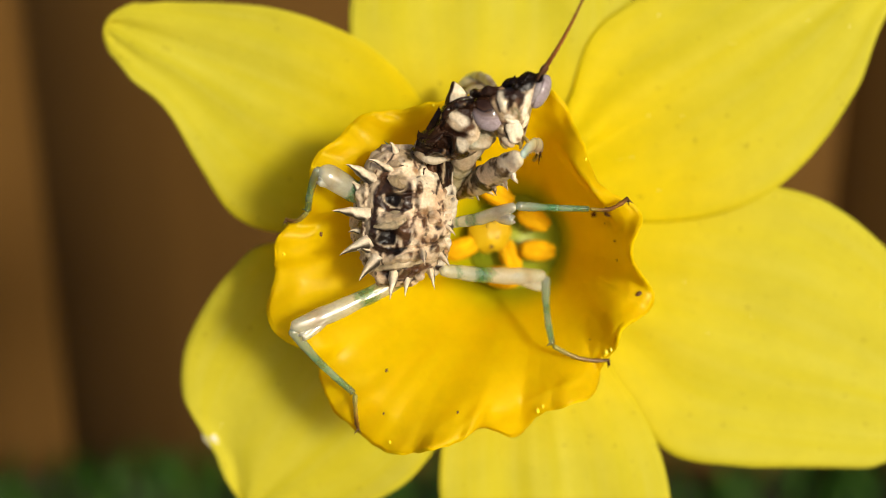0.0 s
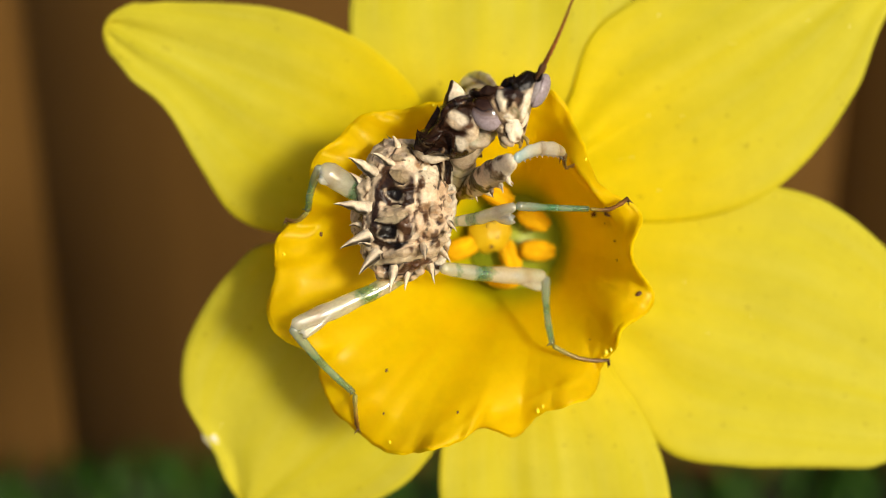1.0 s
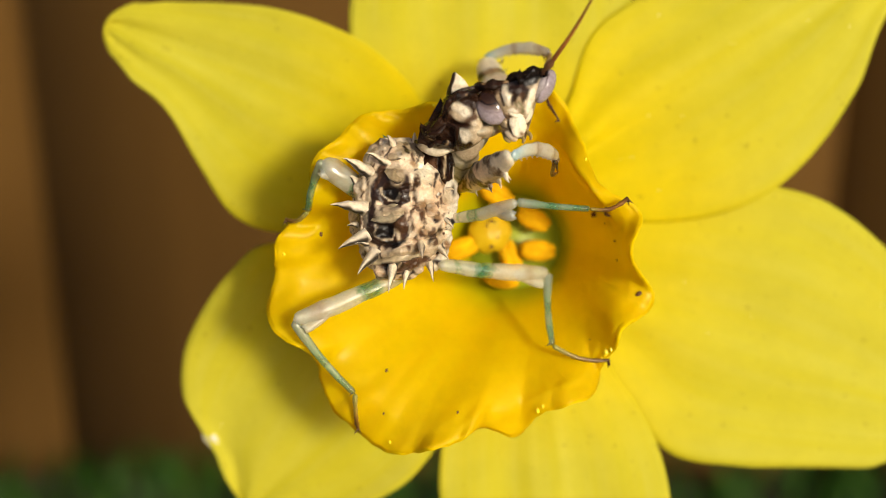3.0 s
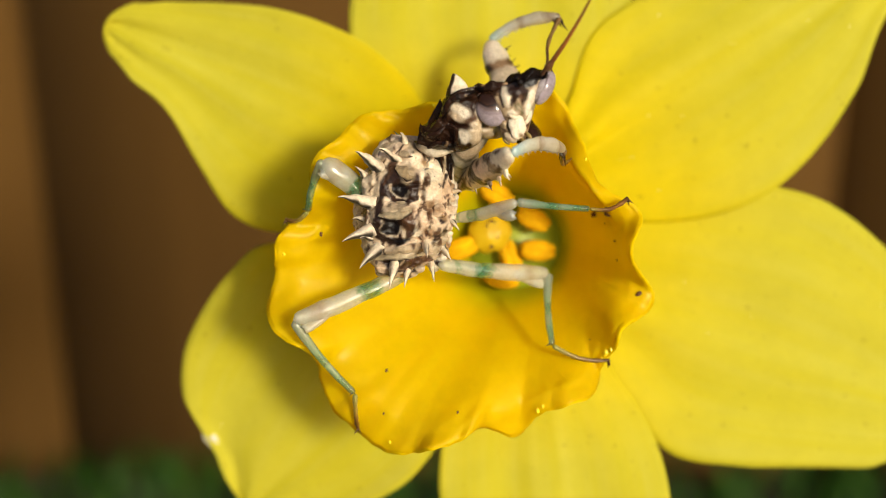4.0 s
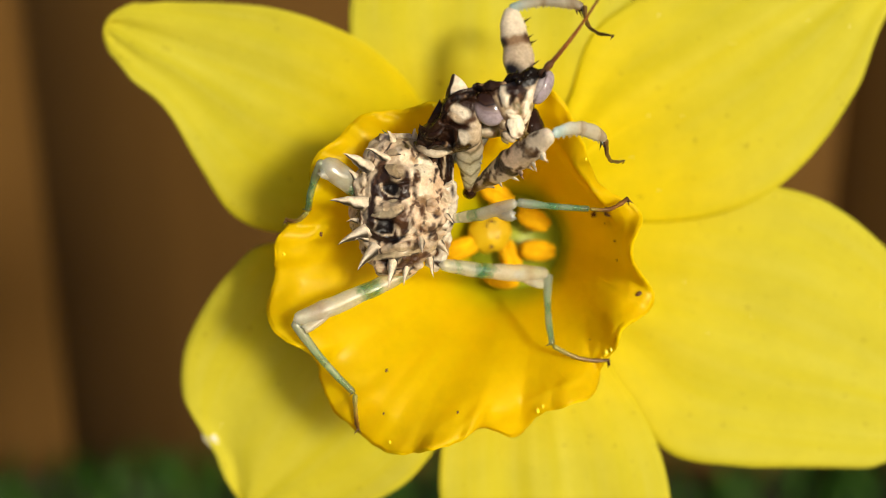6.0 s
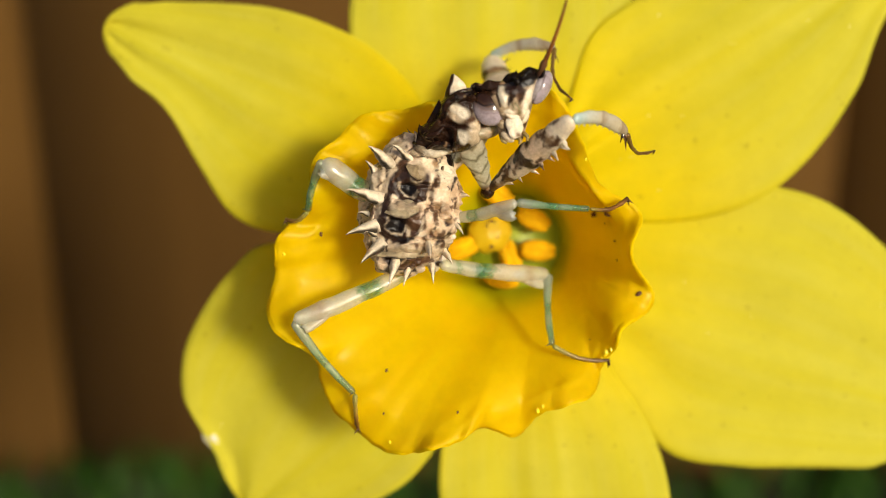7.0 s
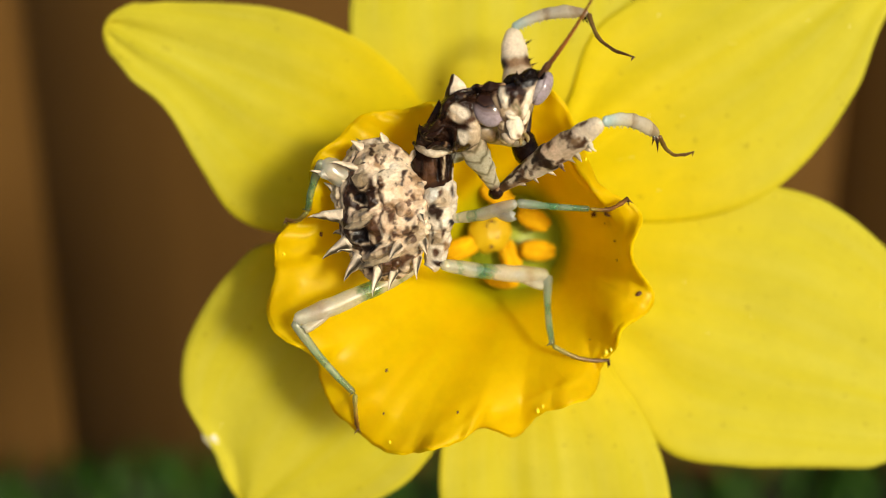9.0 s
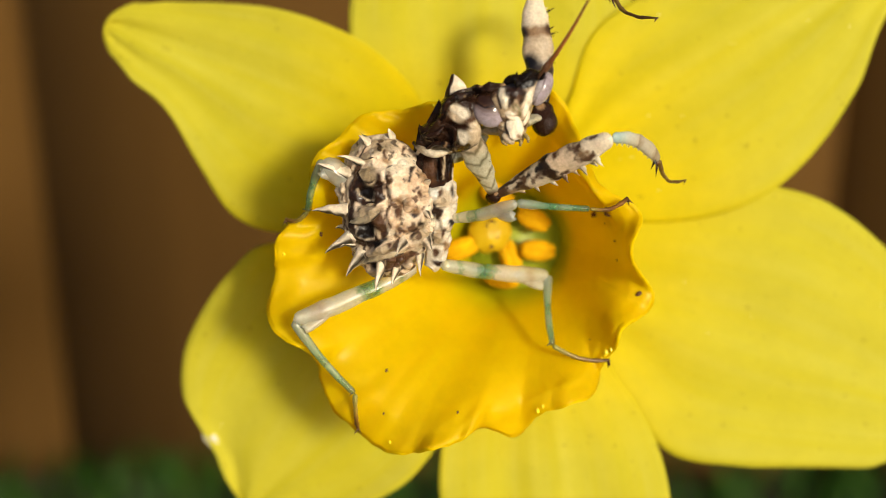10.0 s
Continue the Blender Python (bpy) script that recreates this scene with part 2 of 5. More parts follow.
# ---- painted cuticle: markings are laid down stroke by stroke on the skin ----
def painted(name, rough=0.4, coat=0.2, sss=0.3, clear=0.0, bump=0.35, shine=0.4):
    """Insect cuticle whose markings come from the strokes laid on the mesh; fine grain and pits on top."""
    m, t, b = material(name, rough)
    b.inputs["Coat Weight"].default_value = coat
    b.inputs["Coat Roughness"].default_value = 0.08
    b.inputs["Specular IOR Level"].default_value = shine
    b.inputs["Subsurface Weight"].default_value = sss
    b.inputs["Subsurface Radius"].default_value = (0.0010, 0.0007, 0.0005)
    b.inputs["Subsurface Scale"].default_value = 0.45
    mark = t.nodes.new("ShaderNodeAttribute")
    mark.attribute_name = "tone"
    fine = cloud(t, coords(t), 5200, 3, 0.6)
    wide = cloud(t, coords(t), 1500, 3, 0.6)
    tone = blend(t, 1.0, mark.outputs["Color"], ramp(t, fine, [(0.3, (0.80, 0.78, 0.76)), (0.65, (1.06, 1.06, 1.06))]), "MULTIPLY")
    tone = blend(t, 1.0, tone, ramp(t, wide, [(0.32, (0.88, 0.85, 0.80)), (0.6, (1.05, 1.05, 1.05))]), "MULTIPLY")
    t.links.new(tone, b.inputs["Base Color"])
    height = node(t, "Math")
    height.operation = "MULTIPLY_ADD"
    height.inputs[1].default_value = 2.0
    t.links.new(wide, height.inputs[0])
    t.links.new(fine, height.inputs[2])
    relief(t, b, height.outputs[0], bump, 0.00014)
    if clear:
        thin = t.nodes.new("ShaderNodeBsdfTranslucent")
        t.links.new(tone, thin.inputs[0])
        mix = node(t, "MixShader", Fac=clear)
        t.links.new(b.outputs[0], mix.inputs[1])
        t.links.new(thin.outputs[0], mix.inputs[2])
        t.links.new(mix.outputs[0], t.nodes["Material Output"].inputs[0])
    return m


SKIN = painted("marked_cuticle", 0.4, 0.08, 0.15, 0.0, 0.42, 0.35)
GLOSSY = painted("glossy_cuticle", 0.14, 0.05, 0.0, 0.0, 0.6, 0.16)
LIMB_SKIN = painted("limb_cuticle", 0.3, 0.25, 0.25, 0.14, 0.3)
EYE_SKIN = painted("lilac_eye", 0.12, 0.2, 0.0, 0.0, 0.04, 0.3)
IVORY, PEACH, BEIGE, TAN = (0.74, 0.565, 0.39), (0.74, 0.53, 0.35), (0.42, 0.315, 0.195), (0.30, 0.18, 0.09)
UMBER, SEPIA, JET, CHALK = (0.085, 0.038, 0.017), (0.026, 0.011, 0.006), (0.007, 0.004, 0.003), (0.84, 0.72, 0.54)
OLIVE, ASH = (0.17, 0.15, 0.06), (0.56, 0.44, 0.30)


def blob(colour, x, y, rx, ry, turn=0, soft=3.0):
    return "blob", colour, (x, y, rx, ry, turn), soft


def line(colour, width, *points, soft=2.5):
    return "line", colour, (width, *points), soft


def reach_of(mark, x, y):
    """Signed distance of the places (x, y) from the edge of a stroke; inside is negative."""
    if mark[0] == "blob":
        cx, cy, rx, ry, turn = mark[2]
        c, s = math.cos(radians(turn)), math.sin(radians(turn))
        u, v = ((x - cx) * c + (y - cy) * s) / rx, (-(x - cx) * s + (y - cy) * c) / ry
        return (np.sqrt(u * u + v * v) - 1) * min(rx, ry)
    width, *points = mark[2]
    best = np.full(len(x), 1e9)
    for (ax, ay), (bx, by) in zip(points, points[1:]):
        dx, dy = bx - ax, by - ay
        f = np.clip(((x - ax) * dx + (y - ay) * dy) / (dx * dx + dy * dy), 0, 1)
        best = np.minimum(best, np.hypot(x - ax - f * dx, y - ay - f * dy) - width / 2)
    return best


def lattice(p):
    """The lattice place of a point of the flower's frame."""
    k = 1 - p.z / REACH
    return p.x / (UNIT * k) + 784, 441 - p.y / (UNIT * k)


def strewn(vs, scale, seed=0.0):
    return np.array([noise.noise(v.co * scale + Vector((seed, 2 * seed, 0))) for v in vs])


def paint(bm, ground, marks, plane=lattice, warp=4.0, grain=900, mottle=0.14, clouds=(), under=()):
    """Colour the skin: ground, wide strokes under it all, clouds (colour, scale, threshold, softness, strength), then the strokes in order, their edges made uneven by warp."""
    layer = bm.verts.layers.float_color.get("tone") or bm.verts.layers.float_color.new("tone")
    vs = list(bm.verts)
    xy = np.array([plane(v.co) for v in vs])
    x = xy[:, 0] + warp * (strewn(vs, grain) + 0.6 * strewn(vs, 2.7 * grain, 5))
    y = xy[:, 1] + warp * (strewn(vs, grain, 11) + 0.6 * strewn(vs, 2.7 * grain, 17))
    tone = np.tile(np.array(ground, float), (len(vs), 1))
    cloudy = strewn(vs, 1500, 23)
    for mark in under:
        f = np.clip(0.5 - reach_of(mark, x, y) / mark[3], 0, 1)[:, None]
        tone = tone * (1 - f) + f * np.array(mark[1])
    for k, (colour, scale, level, soft, strength) in enumerate(clouds):
        drift = np.array([noise.noise(Vector((v.co.x * 1.5, v.co.y * 0.75, v.co.z)) * scale + Vector((7 * k, 3, 1))) + 0.5 * noise.noise(v.co * scale * 2.6) for v in vs])
        f = strength * np.clip((drift - level) / soft, 0, 1)[:, None]
        tone = tone * (1 - f) + f * np.array(colour)
    for mark in marks:
        f = np.clip(0.5 - reach_of(mark, x, y) / mark[3], 0, 1)[:, None]
        tone = tone * (1 - f) + f * np.array(mark[1])
    tone *= (1 + mottle * cloudy)[:, None]
    for v, c in zip(vs, np.clip(tone, 0, 1)):
        v[layer] = (*c, 1)


def tint(bm, colour, first=0):
    """One colour for the vertices from the given one on."""
    layer = bm.verts.layers.float_color.get("tone") or bm.verts.layers.float_color.new("tone")
    for v in list(bm.verts)[first:]:
        v[layer] = (*colour, 1)


def emboss(bm, swells, way=(0, 0, 1), plane=lattice):
    """Raise or sink the skin: (x, y, rx, ry, turn, millimetres) each."""
    vs = list(bm.verts)
    xy = np.array([plane(v.co) for v in vs])
    up = np.zeros(len(vs))
    for x, y, rx, ry, turn, high in swells:
        c, s = math.cos(radians(turn)), math.sin(radians(turn))
        u, v = ((xy[:, 0] - x) * c + (xy[:, 1] - y) * s) / rx, (-(xy[:, 0] - x) * s + (xy[:, 1] - y) * c) / ry
        up += high * np.exp(-(u * u + v * v) ** 1.6)
    way = Vector(way)
    for v, h in zip(vs, up):
        v.co += way * (h * 0.001)


def thorn(bm, base, tip, r, bend, pale, dark, flat=0.62, sides=14, lip=0.0, ridge_at=0.84, ridge_wide=0.15):
    """A broad flattened spine with a dark ridge along one edge."""
    base, tip, bend = Vector(base), Vector(tip), Vector(bend)
    layer = bm.verts.layers.float_color.get("tone") or bm.verts.layers.float_color.new("tone")
    pts = [base, base + (tip - base) * 0.3 + bend * 0.4, base + (tip - base) * 0.62 + bend, base + (tip - base) * 0.86 + bend * 0.6, tip]
    n = 16
    rings = sweep(bm, pts, [r * 1.15, r * 0.82, r * 0.46, r * 0.2, r * 0.02], sides, flat, (0, 0, 1), 0, n)
    for i, ring in enumerate(rings):
        f = i / n
        for k, v in enumerate(ring):
            a = k / sides
            ridge = max(0, 1 - abs((a - ridge_at + 0.5) % 1 - 0.5) / ridge_wide)
            edge = min(1, ridge * 1.6) * (1 if f > 0.12 + lip else 0.3) * min(1, (1.02 - f) * 6)
            shade = 0.25 * noise.noise(v.co * 1800)
            tip_dark = max(0, (f - 0.9) * 5)
            w = min(1, max(0, edge + tip_dark + 0.5 * max(0, noise.noise(v.co * 1300 + Vector((3, 1, 2))) - 0.25)))
            v[layer] = (*(p * (1 + shade) * (1 - w) + d * w for p, d in zip(pale, dark)), 1)
            v.co += Vector((1, 1, 1)) * (0.22 * r * noise.noise(v.co * 1900) + 0.07 * r * noise.noise(v.co * 5200)) * (1 - f)


def hood(bm, root, free, lifts, pale, rim_tone, thick=0.00022, nu=30, nv=14):
    """A plate that grows out of the skin along root and ends in a raised free edge."""
    layer = bm.verts.layers.float_color.get("tone") or bm.verts.layers.float_color.new("tone")
    a, b, up = spline([Vector(p) for p in root], nu), spline([Vector(p) for p in free], nu), spline(list(lifts), nu)
    sides = []
    for under in (0, 1):
        grid = []
        for j in range(nv + 1):
            f = j / nv
            row = []
            for i in range(nu + 1):
                p = a[i].lerp(b[i], f)
                p += Vector((0, 0, 0.0006)) * up[i] * math.sin(f * math.pi / 2) ** 1.3
                p += Vector((0.2, 0.4, 1)) * (0.00012 * noise.noise(p * 1600))
                if under:
                    p += Vector((0, -0.5, -1)) * thick * (1 - 0.7 * f)
                v = bm.verts.new(p)
                w = max(0, (f - 0.86) / 0.14) * (0.35 + 0.65 * (noise.noise(p * 1500) > -0.1)) * (0 if i > nu * 0.8 else 1)
                streak = 1 + 0.22 * noise.noise(Vector((i * 0.35, f * 1.5, up[1] * 7))) - 0.25 * (1 - f)
                v[layer] = (*(c * streak * (1 - w) + d * w for c, d in zip(pale, rim_tone)), 1)
                row.append(v)
            grid.append(row)
        for r0, r1 in zip(grid, grid[1:]):
            for i in range(nu):
                q = (r0[i], r0[i + 1], r1[i + 1], r1[i])
                bm.faces.new(q if under else q[::-1])
        sides.append(grid)
    top, low = sides
    for i in range(nu):
        bm.faces.new((top[nv][i], top[nv][i + 1], low[nv][i + 1], low[nv][i]))
    for col in (0, nu):
        for j in range(nv):
            bm.faces.new((top[j][col], top[j + 1][col], low[j + 1][col], low[j][col]))


# ---- ground, fence, grass ----
def build_setting():
    bm = bmesh.new()
    size = [-60, -20, -6, -2, -1] + [-0.8 + 0.05 * k for k in range(33)] + [1, 2, 6, 20, 60]
    grid = [[bm.verts.new((x, y, 0.006 * noise.noise(Vector((x * 9, y * 9, 0))) - 0.004)) for x in size] for y in size]
    for r0, r1 in zip(grid, grid[1:]):
        for k in range(len(size) - 1):
            bm.faces.new((r0[k], r0[k + 1], r1[k + 1], r1[k]))
    tagged(part("ground", bm, SOIL), "bare dark brown garden soil", "ground", kind="structure")

    fence = tagged(new("fence"), "dark brown stained wooden board fence behind the flower", "fence")
    fence.matrix_basis = pose(0, 0.352, 0)
    rnd = random.Random(4)
    x = -0.149 - 8 * 0.148
    for k in range(17):
        wide = 0.147
        bm = bmesh.new()
        bmesh.ops.create_cube(bm, size=1)
        for v in bm.verts:
            v.co = Vector((v.co.x * wide, v.co.y * 0.018, (v.co.z + 0.5) * (0.9 + rnd.uniform(-0.01, 0.01)) - 0.01))
        bmesh.ops.bevel(bm, geom=bm.edges[:], offset=0.003, segments=2, affect="EDGES")
        ob = part("board", bm, BOARD, fence)
        ob.location = (x + wide / 2, rnd.uniform(-0.003, 0.003), 0)
        x += wide + 0.001
    for z in (0.2, 0.7):
        bm = bmesh.new()
        bmesh.ops.create_cube(bm, size=1)
        for v in bm.verts:
            v.co = Vector((v.co.x * 2.5, v.co.y * 0.04, v.co.z * 0.07))
        bmesh.ops.bevel(bm, geom=bm.edges[:], offset=0.003, segments=2, affect="EDGES")
        ob = part("rail", bm, BOARD, fence)
        ob.location = (0, 0.034, z)

    bm = bmesh.new()
    for k in range(1500):
        x, y = rnd.uniform(-0.4, 0.4), rnd.uniform(0.25, 0.338)
        h = rnd.uniform(0.010, 0.024)
        a, lean = rnd.uniform(0, 6.28), rnd.uniform(0.1, 0.6)
        w = rnd.uniform(0.0012, 0.0024)
        side = Vector((math.cos(a), math.sin(a), 0))
        off = Vector((-math.sin(a), math.cos(a), 0)) * lean * h
        base = Vector((x, y, -0.004))
        mid = base + off * 0.35 + Vector((0, 0, h * 0.6))
        tip = base + off + Vector((0, 0, h))
        vs = [bm.verts.new(p) for p in (base - side * w, base + side * w, mid + side * w * 0.8, mid - side * w * 0.8, tip)]
        bm.faces.new(vs[:4])
        bm.faces.new((vs[3], vs[2], vs[4]))
    tagged(part("grass", bm, GRASS), "dark green grass along the foot of the fence", "grass", kind="stuff")


# ---- the daffodil ----
RIM_CENTRE, RIM_D = (815, 480), 9.6
THROAT_CENTRE, THROAT_D = (908, 428), -1.8
RIM_COS = (315.8, -4.9, 3.4, 1.4, 1.0, 0.9, 11.9, -2.1, -1.3, -2.4, -1.6, 0.1, -4.7, -0.8, -3.0, 2.1, -0.3, 0.4, -0.4, -0.4, 0.1, -0.7, -0.8, -0.2, 0.3, 0.4)
RIM_SIN = (0, 2.6, 9.2, -5.1, -9.0, -4.6, 9.5, -1.2, 2.0, -1.8, -3.5, -4.0, -5.1, 1.1, -3.1, -0.2, -3.4, -2.6, 0.0, 0.3, -0.1, -0.4, 0.6, 0.7, 0.9, 0.1)


def rim_radius(a, frill):
    """Radius of the rim round its centre; frill: how much of its lobes and crimps shows (0 deep in the trumpet, 1 at the rim)."""
    wave = [c * math.cos(k * a) + s * math.sin(k * a) for k, (c, s) in enumerate(zip(RIM_COS, RIM_SIN))]
    return sum(wave[:4]) + frill * (sum(wave[4:]) + 3 * noise.noise(Vector((math.cos(a) * 7, math.sin(a) * 7, 3.3))) + 3.5 * noise.noise(Vector((math.cos(a) * 19, math.sin(a) * 19, 8.1))))


def rim_depth(a, frill):
    """How far the frilled rim stands out of the flower, in millimetres."""
    back = ((math.degrees(a) - 66 + 180) % 360 - 180) / 24
    return RIM_D - 3.4 * math.exp(-back * back) + 0.7 * math.sin(3 * a + 0.4) + frill * (0.6 * math.sin(7 * a + 1.0) + 0.35 * math.sin(13 * a))


# folds of the frill: angle round the trumpet, width, step across the fold and swell beside it in millimetres
FOLDS = ((-102, 5, 0.9, -0.5), (-84.5, 4, -0.9, 0.4), (-67, 5, 1.1, -0.6), (-44, 6, -0.8, -0.4), (-34, 5, 0.6, -0.7), (-17, 6, -0.6, 0.4), (9, 7, 0.7, -0.5), (106, 6, -0.6, 0.4), (124, 7, 0.4, -0.4), (146, 6, 0.5, 0.3),
         (161, 7, -0.7, -0.7), (-163, 7, 0.5, 0.4), (-147, 6, -0.7, -0.5), (-126, 8, 0.3, 0.4), (28, 6, 0.5, 0.3), (52, 8, -0.5, 0.3))


def folded(a, s):
    d = 0
    for at_angle, wide, step, swell in FOLDS:
        x = ((math.degrees(a) - at_angle + 180) % 360 - 180) / wide
        if abs(x) < 6:
            d += s ** 5 * step * math.tanh(1.3 * x) * math.exp(-x * x / 7) + swell * s ** 4 * math.exp(-x * x)
    return d


def corona_point(a, s):
    """A point of the trumpet wall: a round the axis, s from the throat (0) to the rim (1)."""
    wall = s ** 1.1
    r = 84 + (rim_radius(a, s ** 4) - 84) * wall
    crimp = noise.noise(Vector((math.cos(a) * 4.2, math.sin(a) * 4.2, 1.1 + 0.5 * s)))
    crimp += 0.6 * noise.noise(Vector((math.cos(a) * 9.5, math.sin(a) * 9.5, 6.1 + 0.9 * s)))
    r += 2 * math.sin(6 * a) * s * (1 - s) * 4 + 5 * crimp * (1 - s) * s ** 3 * 6
    x = THROAT_CENTRE[0] + (RIM_CENTRE[0] - THROAT_CENTRE[0]) * wall + r * math.cos(a)
    y = THROAT_CENTRE[1] + (RIM_CENTRE[1] - THROAT_CENTRE[1]) * wall - r * math.sin(a)
    steep = 1.2 + 0.55 * max(0, -math.sin(a)) - 0.2 * max(0, math.cos(a))
    d = THROAT_D + (rim_depth(a, s ** 5) - THROAT_D) * (1 - (1 - s) ** steep) - 0.8 * max(0, s - 0.86) / 0.14 * (0.6 + 0.4 * math.sin(5 * a))
    d += 0.16 * noise.noise(Vector((math.cos(a) * 9, math.sin(a) * 9, 9 * s + 2))) * s ** 2 + 0.9 * crimp * s ** 7
    d += 0.15 * noise.noise(Vector((math.cos(a) * 22, math.sin(a) * 22, 3 * s))) * s ** 6 + 0.4 * noise.noise(Vector((math.cos(a) * 11, math.sin(a) * 11, 13 * s))) * s ** 9
    d += 0.28 * noise.noise(Vector((math.cos(a) * 12, math.sin(a) * 12, 1.5 * s + 4))) * s ** 4
    # the lip is bent outward below the right petal, over a ridge
    bent = math.exp(-abs(((math.degrees(a) - 37 + 180) % 360 - 180) / 17) ** 3)
    lip = bent * min(1, max(0, (s - 0.66) / 0.08)) ** 2
    d += lip * (rim_depth(a, 0) + 1.3 - 6 * (s - 0.72) - d)
    return at(x, y, d + folded(a, s))


def sheet(rows, uvs):
    bm = bmesh.new()
    layer = bm.loops.layers.uv.new("UVMap")
    grid = [[bm.verts.new(p) for p in row] for row in rows]
    for i in range(len(grid) - 1):
        for k in range(len(grid[0]) - 1):
            f = bm.faces.new((grid[i][k], grid[i][k + 1], grid[i + 1][k + 1], grid[i + 1][k]))
            for loop, (p, q) in zip(f.loops, ((i, k), (i, k + 1), (i + 1, k + 1), (i + 1, k))):
                loop[layer].uv = uvs[p][q]
    return bm


def thicken(ob, amount):
    m = ob.modifiers.new("thickness", "SOLIDIFY")
    m.thickness, m.offset = amount, 0


TEPALS = (
    # base, tip, depth at base, middle and tip, cup, half widths along the two sides
    ((760, 300), (188, 42), (-0.4, -1.5, -3.4), 0.8, (-60, -123, -155, -159, -145, -112, -80, -55), (60, 134, 208, 217, 160, 95, 73, 48)),
    ((880, 330), (880, -190), (-1.0, 0.6, -1.2), 0.0, (60, 138, 216, 253, 262, 240, 187, 120), (-60, -129, -199, -232, -240, -220, -175, -110)),
    ((940, 330), (1600, -90), (0.0, 1.0, 0.0), -1.0, (60, 80, 171, 180, 172, 143, 103, 72), (-60, -151, -214, -236, -213, -160, -90, -63)),
    ((900, 450), (1690, 720), (-1.2, -0.1, -2.6), 0.2, (60, 136, 213, 259, 269, 227, 152, 123), (-60, -102, -153, -239, -225, -185, -151, -103)),
    ((930, 480), (985, 1100), (-0.2, 0.9, -1.6), -0.5, (60, 90, 137, 188, 215, 214, 168, 119), (-60, -102, -140, -172, -187, -174, -125, -101)),
    ((790, 500), (440, 900), (-0.4, 0.4, -2.6), 0.8, (-60, -187, -285, -300, -293, -268, -212, -94), (60, 144, 178, 181, 179, 147, 97, 55)),
)
STATIONS = (0, 0.15, 0.3, 0.45, 0.6, 0.75, 0.87, 0.95, 1.0)


def width_at(u, widths):
    ws = (*widths, 0)
    if u > STATIONS[7]:
        return ws[7] * math.sqrt(max(0, (1 - u) / (1 - STATIONS[7])))
    k = max(i for i in range(8) if STATIONS[i] <= u)
    a, b = STATIONS[k], STATIONS[min(k + 1, 8)]
    f = (u - a) / (b - a)
    p0, p1, p2, p3 = ws[max(k - 1, 0)], ws[k], ws[min(k + 1, 7)], ws[min(k + 2, 7)]
    return 0.5 * (2 * p1 + (p2 - p0) * f + (2 * p0 - 5 * p1 + 4 * p2 - p3) * f * f + (3 * p1 - p0 - 3 * p2 + p3) * f ** 3)


def build_tepal(k, spec, flower, drops=()):
    (bx, by), (tx, ty), ds, cup, left, right = spec
    behind = (-1.7, -3.5, -3.4, -3.5, -2.5, -4.2)[k]
    length = math.hypot(tx - bx, ty - by)
    ex, ey = (tx - bx) / length, (ty - by) / length
    rows, uvs = [], []
    nu, nv = 56, 36
    # the petal begins outside the foot of the trumpet
    start = next(k / 200 for k in range(200) if math.hypot(bx + ex * length * k / 200 - 893, by + ey * length * k / 200 - 436) > 150)
    for i in range(nu + 1):
        u = start + (1 - start) * (1 - (1 - i / nu) ** 1.7)
        wl, wr = width_at(u, left), width_at(u, right)
        mid = ds[0] * (1 - u) * (1 - 2 * u) + 4 * ds[1] * u * (1 - u) - ds[2] * u * (1 - 2 * u)
        row, uv = [], []
        for j in range(nv + 1):
            v = j / nv * 2 - 1
            w = (wl * -v if v < 0 else wr * v)
            d = mid + cup * v * v * (0.4 + 0.6 * u) * (1 - 0.5 * u)
            d -= 0.35 * math.exp(-(v / 0.10) ** 2) * (1 - u)
            d += 0.22 * math.sin(v * 9 + 2 * k) * (1 - v * v) + 0.5 * noise.noise(Vector((u * 2.3, v * 1.6, k * 7.1)))
            d += 0.14 * abs(v) ** 3 * math.sin(u * 15 + 3 * k + 2 * v)
            row.append(at(bx + ex * u * length + ey * w, by + ey * u * length - ex * w, d + behind))
            uv.append((v * 0.5 + 0.5, u))
        rows.append(row)
        uvs.append(uv)
    bm = sheet(rows, uvs)
    skin = [BVHTree.FromBMesh(bm)]
    ob = part("tepal", bm, PETAL, flower)
    # pale beads set where dew glints on the petal
    for x, y, size in drops:
        hit = on(skin, x, y)[0]
        if hit:
            bm = bmesh.new()
            ball(bm, hit + mm(0, 0, 0.1), (size * 0.36e-4, size * 0.42e-4, size * 0.4e-4), None, 0.2, 4000, 12, 8)
            part("dew_glint", bm, DEW, ob)
    thicken(ob, 0.00022)
    if k == 5:
        bm = bmesh.new()
        ball(bm, on(skin, 378, 778)[0] - mm(0.25, 0, 0.1), (0.00055, 0.0009, 0.0003), Matrix.Rotation(radians(35), 3, "Z"), 0.4, 1500, 18, 12)
        part("dry_tip", bm, PAPER, ob, "whitish dry petal edge")


DEW_SPOTS = {2: ((1165, 27, 2.2), (1292, 78, 1.4), (1502, 47, 1.6), (1430, 38, 1.4), (1146, 206, 1.5), (1208, 205, 1.2), (1118, 280, 1.4), (1165, 338, 1.5), (1300, 76, 1.2), (1095, 282, 1.2)),
             3: ((1212, 498, 1.3), (1330, 560, 1.1), (1250, 590, 1.2), (1560, 540, 1.5)), 5: ((380, 770, 2.0), (392, 752, 1.4))}


